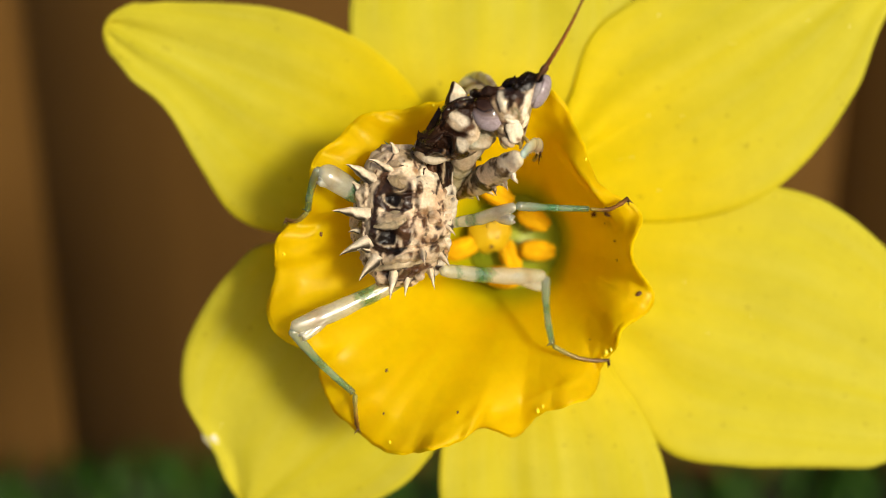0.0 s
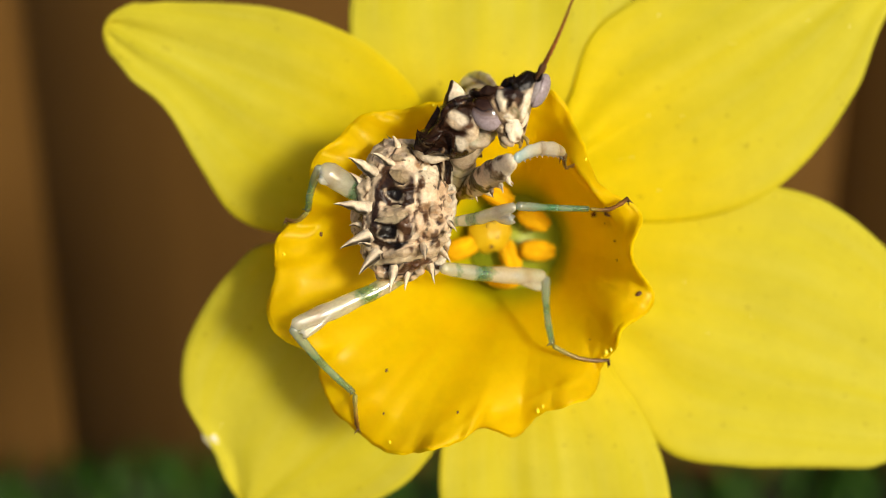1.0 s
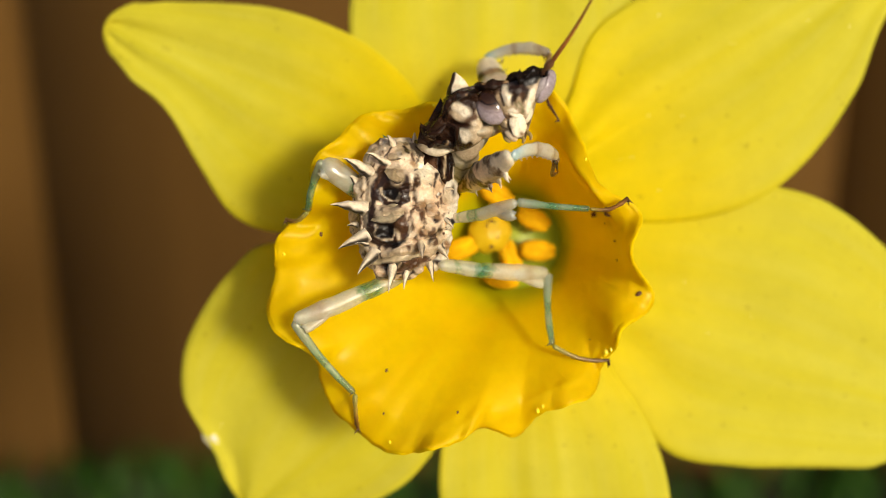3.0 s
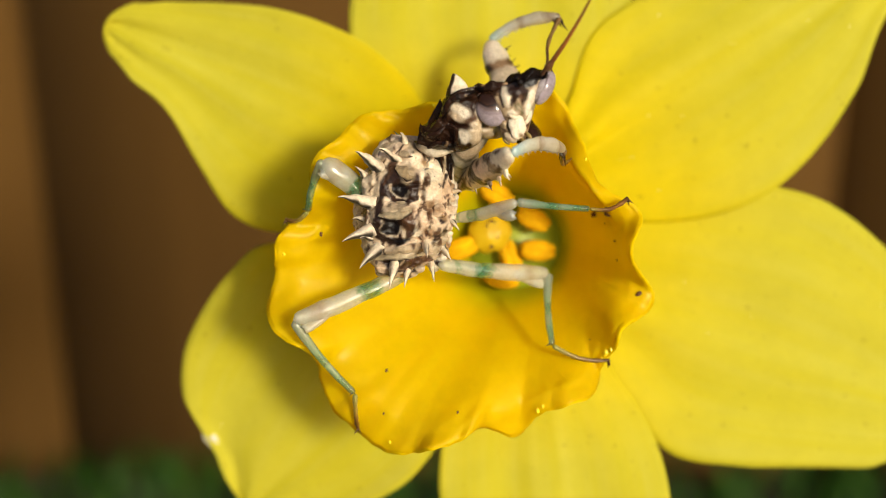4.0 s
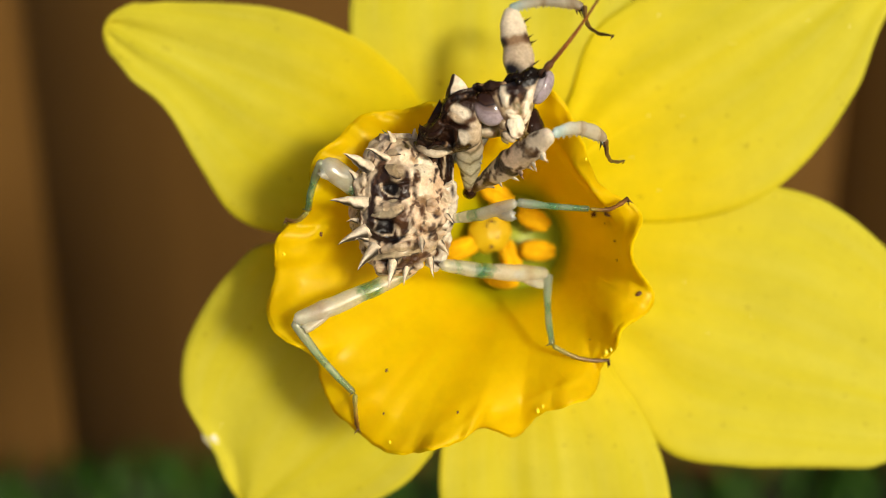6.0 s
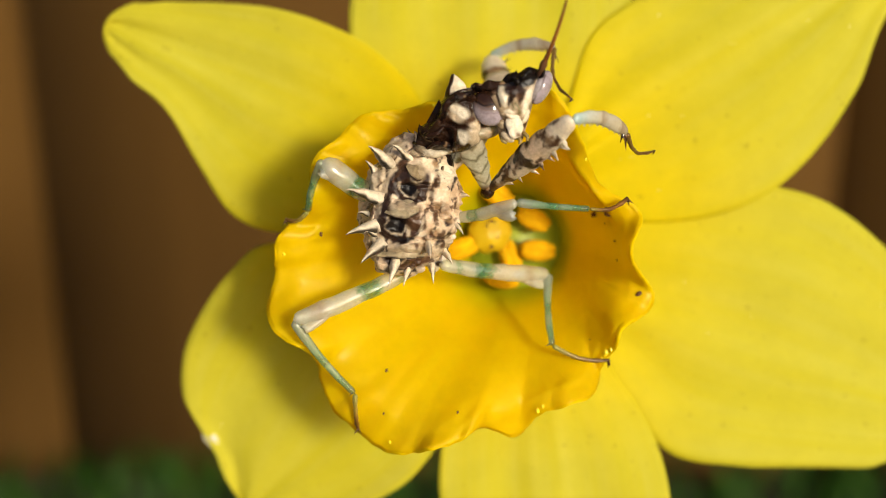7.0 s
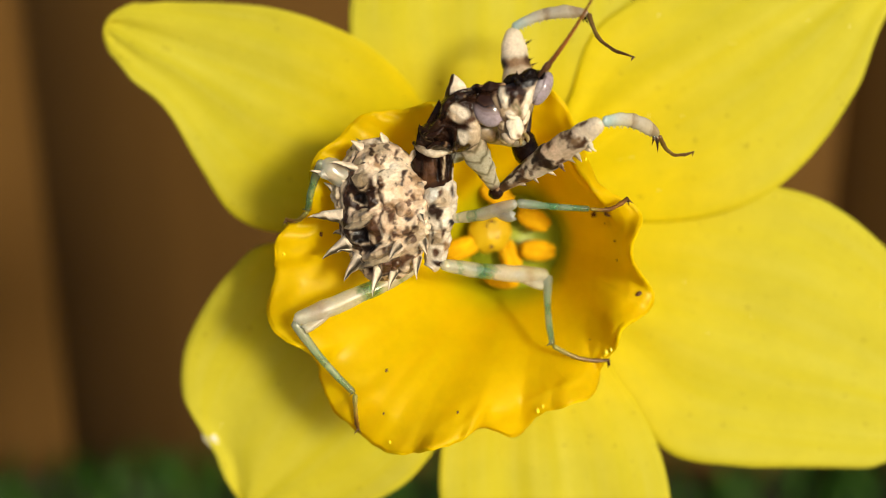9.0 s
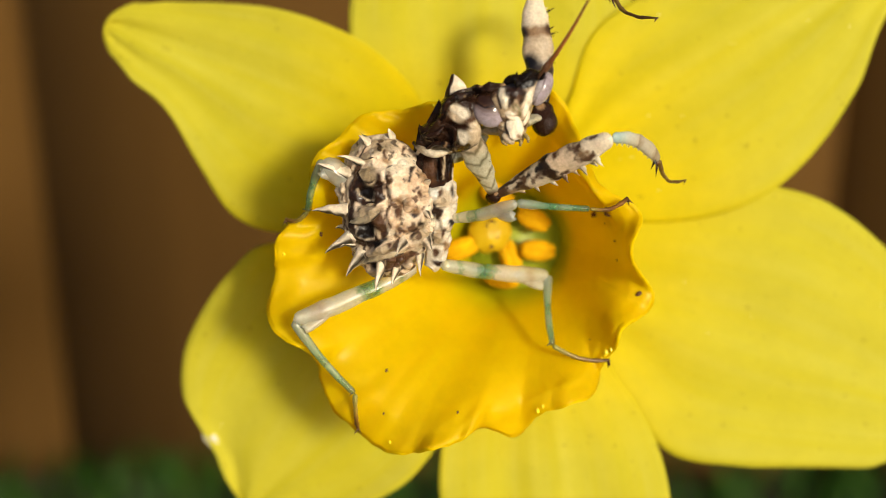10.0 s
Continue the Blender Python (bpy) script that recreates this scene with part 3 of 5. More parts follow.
def build_daffodil():
    flower = tagged(new("daffodil"), "yellow daffodil in full bloom with a golden frilled trumpet", "flower")
    flower.matrix_basis = FACE
    for k, spec in enumerate(TEPALS):
        build_tepal(k, spec, flower, DEW_SPOTS.get(k, ()))
    rows, uvs = [], []
    for i in range(65):
        s = i / 64
        rows.append([corona_point(2 * math.pi * k / 240, s) for k in range(241)])
        uvs.append([(k / 240, s) for k in range(241)])
    bm = sheet(rows, uvs)
    bmesh.ops.remove_doubles(bm, verts=bm.verts[:], dist=1e-7)
    wall = [BVHTree.FromBMesh(bm)]
    corona = part("corona", bm, CORONA, flower, "golden-orange frilled trumpet")
    thicken(corona, 0.00028)
    # rounded edge of the frill
    bm = bmesh.new()
    n = 360
    pts = [corona_point(2 * math.pi * k / n, 1.0) for k in range(n)]
    rings = []
    for k, p in enumerate(pts):
        t = (pts[(k + 1) % n] - pts[k - 1]).normalized()
        x = Vector((0, 0, 1)) - t * t.z
        x.normalize()
        y = t.cross(x)
        r = 0.00012 + 0.00006 * noise.noise(p * 1500)
        rings.append([bm.verts.new(p + (x * math.cos(a) + y * math.sin(a)) * r) for a in (0, 1.05, 2.1, 3.14, 4.19, 5.24)])
    for a, b in zip(rings, rings[1:] + rings[:1]):
        for k in range(6):
            bm.faces.new((a[k], a[(k + 1) % 6], b[(k + 1) % 6], b[k]))
    part("rim", bm, RIM, corona)

    # floor of the throat, stamens and style
    bm = bmesh.new()
    sweep(bm, [at(908, 428, -1.6), at(908, 428, -2.8), at(908, 428, -12)], [0.0040, 0.0040, 0.003], 32)
    part("throat", bm, THROAT, flower, "green throat of the trumpet")
    for x, y, d, turn in ((880, 345, 0.6, 30), (944, 388, 0.2, 28), (952, 444, 0.4, 4), (818, 440, 0.6, -20), (888, 492, 0.5, 12), (903, 456, -0.6, 70)):
        bm = bmesh.new()
        foot = at(905 + (x - 905) * 0.45, 428 + (y - 428) * 0.45, -2.6)
        sweep(bm, [foot, (foot + at(x, y, d)) / 2 + mm(0.2, 0.1, 0.3), at(x, y, d - 0.5)], [0.0006, 0.0005, 0.00035], 10, steps=10)
        stamen = part("stamen", bm, FILAMENT, flower)
        bm = bmesh.new()
        turn_m = Matrix.Rotation(radians(-turn), 3, "Z")
        for side in (-1, 1):
            ball(bm, at(x, y, d) + turn_m @ mm(0, side * 0.24, 0), (0.00142, 0.00062, 0.0007), turn_m, 0.12, 1500, 18, 12)
        part("anther", bm, ANTHER, stamen, "orange pollen-covered anther")
    bm = bmesh.new()
    sweep(bm, [at(903, 430, -3), at(885, 420, -1.6), at(872, 412, -0.6)], [0.0008, 0.0007, 0.0009], 12, steps=8)
    style = part("style", bm, FILAMENT, flower)
    bm = bmesh.new()
    ball(bm, at(867, 412, 0.4), (0.0017, 0.0016, 0.0011), None, 0.10, 1200, 32, 20)
    knob = [tree_of(bm)]
    stigma = part("stigma", bm, STIGMA, style, "pale orange rounded stigma")
    for x, y, size in ((868, 391, 0.16), (874, 393, 0.13), (861, 400, 0.14), (863, 393, 0.12), (869, 437, 0.2), (880, 420, 0.12)):
        bm = bmesh.new()
        ball(bm, on(knob, x, y, 0.05)[0], (size * 0.0009, size * 0.0007, size * 0.0005), None, 0.4, 3000, 10, 8)
        part("fleck", bm, FLECK, stigma)

    # tube and stem behind the flower, down to the soil
    down = FACE.inverted()
    foot = down @ Vector((0.012, 0.045, -0.005))
    bm = bmesh.new()
    sweep(bm, [at(908, 428, -12.2), at(915, 430, -18), at(925, 432, -28), at(935, 440, -34)], [0.0040, 0.0032, 0.0030, 0.0034], 20, steps=14)
    part("flower_tube", bm, STEM, flower)
    bm = bmesh.new()
    start = at(935, 440, -33)
    sweep(bm, [start, start + mm(0.5, -6, -7), start + mm(1, -20, -9), (start + foot) / 2 + mm(1, -4, -3), foot], [0.0022, 0.0022, 0.0026, 0.003, 0.0034], 16, steps=30)
    part("stem", bm, STEM, flower)

    # specks of dirt on the trumpet
    rnd = random.Random(8)
    for x, y, size in ((1054, 378, 0.42), (1078, 377, 0.5), (1066, 371, 0.32), (1072, 397, 0.14), (1090, 427, 0.24), (1068, 455, 0.12), (1094, 461, 0.15), (1130, 521, 0.3), (568, 415, 0.25), (684, 657, 0.15), (679, 733, 0.13), (810, 731, 0.15), (1045, 601, 0.1)):
        p, n = on(wall, x, y, 0.15)
        if p is None:
            continue
        bm = bmesh.new()
        ball(bm, (0, 0, 0), (size * 0.0009, size * 0.0006, size * 0.0005), Matrix.Rotation(rnd.uniform(0, 3), 3, "Z"), 0.5, 3000, 10, 8)
        part("fleck", bm, FLECK, corona).location = p
    # small glossy beads added as the glints along the rim
    for a_deg, s, size in ((-30, 0.96, 0.26), (-28, 0.975, 0.2), (-33, 0.95, 0.16), (-62, 0.965, 0.22), (-60, 0.95, 0.15), (-113, 0.965, 0.13), (42, 0.96, 0.14), (175, 0.965, 0.15), (100, 0.97, 0.18)):
        bm = bmesh.new()
        ball(bm, (0, 0, 0), (size * 0.0007, size * 0.001, size * 0.0006), None, 0.3, 2500, 14, 10)
        ob = part("glint_bead", bm, GLINT, corona, "small glossy yellow bead standing for a glint")
        ob.location = corona_point(radians(a_deg), s) + Vector((0, 0, 0.0002))
    return flower


# ---- the flower mantis nymph ----
KEYED = []


def keyed(ob, rows):
    KEYED.append((ob, rows))


def moved(bm, pivot):
    """Put a mesh's origin at the pivot."""
    for v in bm.verts:
        v.co -= pivot
    return bm


def hinged(name, bm, mat, parent, pivot, label=""):
    ob = part(name, moved(bm, pivot), mat, parent, label)
    ob.location = pivot
    return ob


def along(a, b, side):
    """The pose of a limb that starts at a and points with its z axis to b; x leans to side."""
    z = (b - a).normalized()
    x = Vector(side) - z * Vector(side).dot(z)
    x = x.normalized() if x.length > 1e-6 else z.orthogonal().normalized()
    y = z.cross(x)
    m = Matrix((x, y, z)).transposed().to_4x4()
    m.translation = a
    return m


def reach(a, x, y, length, sign):
    """Where a limb of that length from a ends when it is seen at (x, y): nearer the viewer for sign 1, farther for -1."""
    q = at(x, y, 0)
    w = Vector((-q.x / REACH, -q.y / REACH, 1))
    p = q - a
    aa, bb, cc = w.dot(w), p.dot(w), p.dot(p) - length * length
    disc = bb * bb - aa * cc
    d = (-bb + sign * math.sqrt(max(disc, 0))) / aa
    return q + w * d


def spike(bm, base, tip, r, bend=(0, 0, 0), sides=8, slot=0, flat=0.7, edge=()):
    base, tip, bend = Vector(base), Vector(tip), Vector(bend)
    pts = [base, base + (tip - base) * 0.35 + bend * 0.6, base + (tip - base) * 0.7 + bend, tip]
    first = len(bm.faces)
    sweep(bm, pts, [r, r * 0.72, r * 0.36, r * 0.03], sides, flat, (0, 0, 1), slot, 8)
    bm.faces.ensure_lookup_table()
    for v in {v for i in range(first, len(bm.faces)) for v in bm.faces[i].verts}:
        v.co += Vector((1, 1, 1)) * (0.3 * r * noise.noise(v.co * 2200) + 0.1 * r * noise.noise(v.co * 5200))
    for i in range(first, first + sides * 8):
        if (i - first) % sides in edge:
            bm.faces[i].material_index = 1


# pose of the fore body: seconds, shift across and down, in lattice units
THORAX_SHIFT = ((0, -1, 13), (0.5, -3, 13), (1, -3, 11), (1.5, -1, 8), (2, -1, 4), (2.5, 3, -4), (3.2, 3, -2), (4, 2, -1), (5, 3, -3), (5.5, 2, 0),
                (6.2, 1, 0), (7, 0, 0), (7.5, 0, -1), (8, 0, 0), (9, 0, 0), (9.5, 1, -3), (10, 0, 0))
HEAD_SHIFT = ((0, -2, 7, 1.5), (0.5, -4, 6, 1.5), (1, -3, 6, 2), (1.5, -3, 2, 1), (2, -2, 1, 0.5), (2.5, 5, -5, 0), (3.2, 5, -3, 0), (4, 4, -1, 0), (5, 5, -3, 0), (5.5, 3, -2, 0),
              (6.2, 1, -2, 0), (7, -1, -2, 0), (7.5, 0, -4, 0), (8, 0, -1, 0), (9, 0, 0, 0), (9.5, 2, -4, 0), (10, 0, 1, 0))
# the abdomen swings from side to side: seconds, place of its upper dark spot across the face
SWING = ((0, 694), (0.3, 696), (0.5, 697), (1.0, 697), (1.1, 688), (1.2, 672), (1.3, 675), (1.4, 687), (1.5, 692), (1.6, 685), (1.7, 699), (1.8, 699), (1.9, 697), (2.0, 694), (2.1, 682),
         (2.2, 680), (2.4, 687), (2.5, 691), (2.6, 699), (2.7, 699), (3.0, 690), (3.4, 698), (3.8, 685), (3.9, 702), (4.0, 706), (4.1, 692), (4.2, 685), (4.3, 675), (4.4, 662), (4.5, 637))
SWING_ON = ((4.6, 647), (4.7, 690), (4.8, 692), (4.9, 697), (5.0, 722), (5.1, 690), (5.2, 662), (5.3, 647), (5.4, 647), (5.5, 650), (5.6, 652), (5.7, 667), (6.0, 690), (6.4, 672), (6.8, 685),
            (6.9, 675), (7.0, 722), (7.1, 722), (7.2, 688), (7.3, 685), (7.4, 655), (7.5, 660), (7.6, 667), (7.7, 677), (7.8, 672), (7.9, 638), (8.0, 650), (8.1, 646), (8.2, 685))
SWING_END = ((8.3, 682), (8.4, 708), (8.5, 712), (8.6, 706), (8.7, 685), (8.8, 685), (8.9, 672), (9.0, 637), (9.1, 690), (9.2, 697), (9.3, 694), (9.4, 712), (9.5, 716), (9.6, 697), (9.7, 699), (9.8, 675), (9.9, 655), (10.0, 649))
ABDOMEN_RISE = ((0, 0), (1, 10), (2, 16), (2.5, 11), (4, 16), (4.5, 17), (5, 28), (5.5, 22), (7, 18), (7.5, 12), (8, 14), (9, 15), (10, 21))


def between(rows, t, k=1):
    return float(np.interp(t, [r[0] for r in rows], [r[k] for r in rows]))


def lift(x, y):
    return at(x + 784, 441 + y, 15)- at(784, 441, 15)


SPECKLE = ((TAN, 620, 0.12, 0.40, 0.42), (UMBER, 1000, 0.34, 0.14, 0.9), (CHALK, 800, 0.30, 0.3, 0.6), (SEPIA, 1500, 0.47, 0.12, 0.8))


def build_abdomen(mantis):
    pivot = at(722, 478, 11.4)

    def ab(x, y, h):
        return at(x, y, 11.4 + h)

    def half_at(y):
        f = (y - 256) / 252
        return 87 * math.sin(math.pi * min(1, max(0, 0.035 + 0.93 * f))) ** 0.55

    def middle(y):
        f = (y - 256) / 252
        return 704.5 + 8 * math.sin(f * 3.0) - 6 * f

    bm = bmesh.new()
    rings, sides = 170, 190
    edge = (262, 312, 376, 446, 492, 520)
    grid = []
    for i in range(rings + 1):
        y = 256 + 252 * i / rings
        half, cx = half_at(y), middle(y)
        seg = max(k for k in range(5) if y >= edge[k] or k == 0)
        g = min(1, max(0, (y - edge[seg]) / (edge[seg + 1] - edge[seg])))
        swell = 0.90 + 0.13 * math.sin(math.pi * g ** 0.8)
        ring = []
        for k in range(sides):
            a = 2 * math.pi * k / sides
            # a low roof along the back, with flat flanks
            facet = 1 + 0.05 * math.cos(6 * a - 1.9) + 0.03 * math.cos(4 * a + seg * 2.3)
            r = half * (0.97 + (swell - 0.97) * (0.35 + 0.65 * abs(math.sin(a)))) * facet
            p = ab(cx + r * math.cos(a), y, 0.0385 * r * 0.92 * math.sin(a))
            n = (p - ab(cx, y, 0)).normalized()
            p += n * (0.00028 * noise.noise(p * 800) + 0.00018 * noise.noise(p * 1700) + 0.00007 * noise.noise(p * 4200))
            ring.append(bm.verts.new(p))
        grid.append(ring)
    for a, b in zip(grid, grid[1:]):
        for k in range(sides):
            bm.faces.new((a[k], b[k], b[(k + 1) % sides], a[(k + 1) % sides]))
    bm.faces.new(grid[0])
    bm.faces.new(grid[-1][::-1])
    # sunken spots, swollen side plates, folds between the segments
    emboss(bm, [(695, 357, 15, 14, 0, -0.45), (687, 421, 16, 15, 0, -0.45), (694, 481, 14, 9, 0, -0.3), (706, 315, 20, 14, -20, 0.35), (696, 388, 26, 10, -10, 0.4),
                (715, 458, 34, 9, -8, 0.4), (757, 320, 26, 22, 0, 0.4), (768, 362, 24, 20, 0, 0.35), (762, 412, 24, 20, 0, 0.4), (766, 452, 20, 16, 0, 0.45), (730, 290, 22, 12, 15, 0.35)])
    emboss(bm, [(735, 340, 50, 3.5, -10, -0.25), (740, 384, 45, 3.5, -8, -0.25), (745, 436, 45, 3.5, -8, -0.25), (652, 345, 4, 30, 6, -0.25), (646, 400, 4, 30, -6, -0.25), (733, 366, 3, 60, 4, -0.2)])
    # little warts on the pale flank
    rnd = random.Random(3)
    for k in range(34):
        y, a = rnd.uniform(280, 492), rnd.uniform(-0.1, 1.15)
        half = half_at(y)
        p = ab(middle(y) + half * math.cos(a), y, 0.0385 * half * 0.92 * math.sin(a))
        n = (p - ab(709, y, 0)).normalized()
        s = rnd.uniform(0.00014, 0.0003)
        sweep(bm, [p - n * s, p + n * s * 0.5, p + n * s * 1.1 + mm(-0.05, 0.08, 0)], [s * 1.5, s, s * 0.2], 10, 1, (0, 0, 1), 0, 6)
    marks = [
        # grey-cream left flank, peach right flank
        blob(ASH, 655, 385, 26, 120, 0, 14), blob(PEACH, 768, 345, 26, 50, 0, 22), blob((0.80, 0.68, 0.50), 752, 318, 24, 20, 0, 14), blob(PEACH, 742, 425, 12, 26, 0, 12), blob(BEIGE, 720, 272, 28, 14, 10, 10),
        blob(BEIGE, 775, 440, 18, 26, 0, 14), blob(ASH, 752, 480, 30, 12, -10, 8),
        # brown clouds on the flank
        blob(TAN, 756, 378, 14, 12, 0, 9), blob(TAN, 755, 425, 9, 10, 20, 6), blob(TAN, 778, 395, 8, 10, 0, 8), blob(TAN, 741, 475, 14, 7, -10, 6), blob(TAN, 738, 302, 6, 10, -20, 6), blob(TAN, 790, 335, 5, 12, 10, 5),
        blob(UMBER, 750, 395, 4, 12, -8, 3), blob(UMBER, 738, 352, 4, 10, 5, 3), blob(SEPIA, 764, 436, 3, 11, 12, 3), blob(UMBER, 776, 466, 4, 10, 0, 3), blob(UMBER, 748, 332, 3.5, 9, -10, 3), blob(SEPIA, 782, 418, 3, 9, 10, 3),
    ]
    saddles = [
        # dark shield round each spot, drawn out along the left margin
        blob(UMBER, 722, 342, 10, 22, 8, 5), blob((0.030, 0.012, 0.006), 696, 347, 37, 32, -8, 4), blob(SEPIA, 678, 326, 9, 22, 18, 4), blob((0.030, 0.012, 0.006), 690, 419, 39, 32, -4, 4), blob(UMBER, 716, 408, 11, 28, 6, 5), blob(SEPIA, 661, 402, 7, 30, 2, 4),
        blob(UMBER, 712, 482, 40, 13, -6, 5), blob(SEPIA, 693, 480, 20, 12, 8, 4), line(SEPIA, 12, (668, 340), (664, 368), (659, 395), (661, 425), (672, 446)), line(UMBER, 5, (690, 300), (676, 318), (668, 345)),
    ]
    rings_ = [
        blob(BEIGE, 706, 322, 15, 20, -15, 5), blob(BEIGE, 694, 392, 26, 11, -12, 5), blob(IVORY, 671, 377, 5, 7, 10, 3), blob(BEIGE, 715, 458, 38, 9, -8, 5), blob(BEIGE, 712, 428, 4, 8, -25, 3),
        line(ASH, 3, (679, 344), (680, 358), (690, 370), (704, 369), (711, 352)), line(ASH, 2.8, (670, 410), (671, 426), (681, 437), (700, 434), (706, 418)), line(BEIGE, 3.5, (700, 472), (709, 478), (705, 488)),
        blob(JET, 696, 355, 15, 13, 0, 4), blob(JET, 687, 421, 17, 14, -8, 4), blob(JET, 693, 479, 13, 7, 10, 3), blob(JET, 705, 441, 20, 5, -4, 4), blob(SEPIA, 722, 365, 9, 6, -10, 4),
    ]
    flecks = [
        line(UMBER, 6, (742, 326), (744, 342)), line(SEPIA, 6, (775, 322), (768, 338)), line(SEPIA, 5, (716, 272), (726, 280)), line(UMBER, 5, (733, 284), (741, 296)), blob(SEPIA, 773, 401, 7, 5, 10), blob(JET, 801, 403, 5, 8, 20),
        line(UMBER, 5, (739, 372), (733, 388), (731, 404)), blob(UMBER, 753, 429, 5, 7, 10), blob(UMBER, 729, 452, 3.5, 7, 0), blob(UMBER, 754, 474, 8, 6, -10), line(SEPIA, 4, (785, 455), (792, 466)), blob(UMBER, 760, 286, 3, 6, 30),
        line(SEPIA, 3.5, (694, 275), (686, 288), (678, 298)), blob(UMBER, 786, 372, 3, 6, 0), blob(UMBER, 735, 414, 3, 6, 10), line(SEPIA, 4, (700, 500), (722, 494), (740, 498)),
    ]
    streaks = [
        line(UMBER, 4, (636, 318), (646, 326)), line(UMBER, 3.5, (646, 350), (642, 362)), line(SEPIA, 3.5, (655, 372), (651, 392)), line(UMBER, 4, (642, 405), (646, 420)), line(SEPIA, 4, (651, 436), (656, 450), (668, 462)),
        line(UMBER, 3, (640, 380), (637, 392)), line(SEPIA, 4, (657, 320), (652, 345)), line(UMBER, 4, (668, 302), (660, 318)), line(SEPIA, 5, (672, 452), (676, 470), (690, 494)), line(UMBER, 3, (634, 425), (640, 436)),
    ]
    paint(bm, IVORY, saddles + rings_ + flecks + streaks, warp=5.5, clouds=SPECKLE, under=marks)
    abdomen = hinged("abdomen", bm, SKIN, mantis, pivot, "mottled cream and brown curled spiny abdomen")

    def child(name, bm, mat, label=""):
        for v in bm.verts:
            v.co -= pivot
        return part(name, bm, mat, abdomen, label)

    def surface(x, y, out=0.0):
        half = half_at(y) * 0.98
        c = max(-1, min(1, (x - middle(y)) / half))
        return ab(x, y, 0.0385 * half * 0.92 * math.sqrt(1 - c * c) + out)

    # hoods over the spots: root and free edge, and how far the edge stands out
    for root, free, lifts, tone in (
            (((724, 306), (708, 298), (690, 308)), ((723, 326), (711, 338), (698, 332), (685, 316)), (0.3, 0.7, 0.8, 0.3), (0.34, 0.25, 0.14)),
            (((717, 375), (696, 373), (676, 382), (667, 392)), ((720, 392), (703, 405), (681, 408), (661, 402)), (0.3, 0.9, 1.1, 1.0), (0.42, 0.33, 0.20)),
            (((757, 453), (728, 445), (700, 449), (672, 468)), ((744, 468), (722, 474), (694, 478), (661, 480)), (0.3, 0.8, 1.0, 0.9), (0.44, 0.34, 0.20)),
            (((742, 278), (722, 264), (694, 274)), ((746, 292), (730, 290), (704, 296), (690, 292)), (0.2, 0.5, 0.6, 0.3), (0.48, 0.36, 0.22))):
        bm = bmesh.new()
        hood(bm, [surface(x, y, -0.25) for x, y in root], [surface(x, y, 0.05) for x, y in free], lifts, tone, SEPIA)
        child("hood", bm, SKIN, "pale raised hood over a dark spot")
    # spines: foot, tip, half thickness, how far the tip stands out
    for (x0, y0), (x1, y1), r, h in (
            ((658, 318), (613, 292), 13, 1.3), ((688, 300), (653, 283), 9, 0.9), ((642, 342), (615, 318), 9, -0.4), ((650, 381), (589, 374), 15, 0.4),
            ((640, 410), (616, 412), 7, -0.6), ((652, 428), (602, 452), 15, 0.4), ((652, 442), (632, 444), 8, 0.6), ((666, 460), (636, 497), 14, 0.4), ((698, 484), (690, 530), 10, 0.9),
            ((722, 492), (717, 525), 8, 0.7), ((760, 472), (769, 512), 9, 1.1), ((775, 446), (797, 474), 10, 1.0), ((784, 396), (806, 418), 8, 0.8), ((788, 350), (807, 350), 7, 0.6), ((774, 302), (793, 288), 7, 0.6),
            ((702, 272), (690, 252), 8, 0.6), ((737, 266), (738, 248), 7, 0.4), ((748, 446), (752, 470), 8, 2.4)):
        bm = bmesh.new()
        thorn(bm, surface(x0, y0, -0.4), surface(x0, y0, 0) + at(x1, y1, 11.4 + h) - at(x0, y0, 11.4), r * 5.4e-5, mm(0, 0.10, 0.10), (0.76, 0.63, 0.46), JET, ridge_at=0.86 if x1 < x0 - 16 else 0.74, ridge_wide=0.15 if x1 < x0 - 16 else 0.09)
        child("spine", bm, SKIN)
    bm = bmesh.new()
    spike(bm, ab(700, 268, 0), ab(679, 249, 0.2), 0.00024, (0, 0, 0), 8)
    child("cercus", bm, TIBIA, "thin pale green tail bristle")

    rows = []
    for t, x in SWING + SWING_ON + SWING_END:
        k = (694 - x) / 58
        across, roll, yaw = (-19, 8, -21) if k > 0 else (-4, 20, -7)
        p = pivot + lift(across * k, -between(ABDOMEN_RISE, t))
        rows.append((t, Matrix.Translation(p) @ pose(0, 0, 0, 0, 0, roll * k) @ pose(0, 0, 0, 3 * max(k, 0), yaw * k, 0)))
    keyed(abdomen, rows)


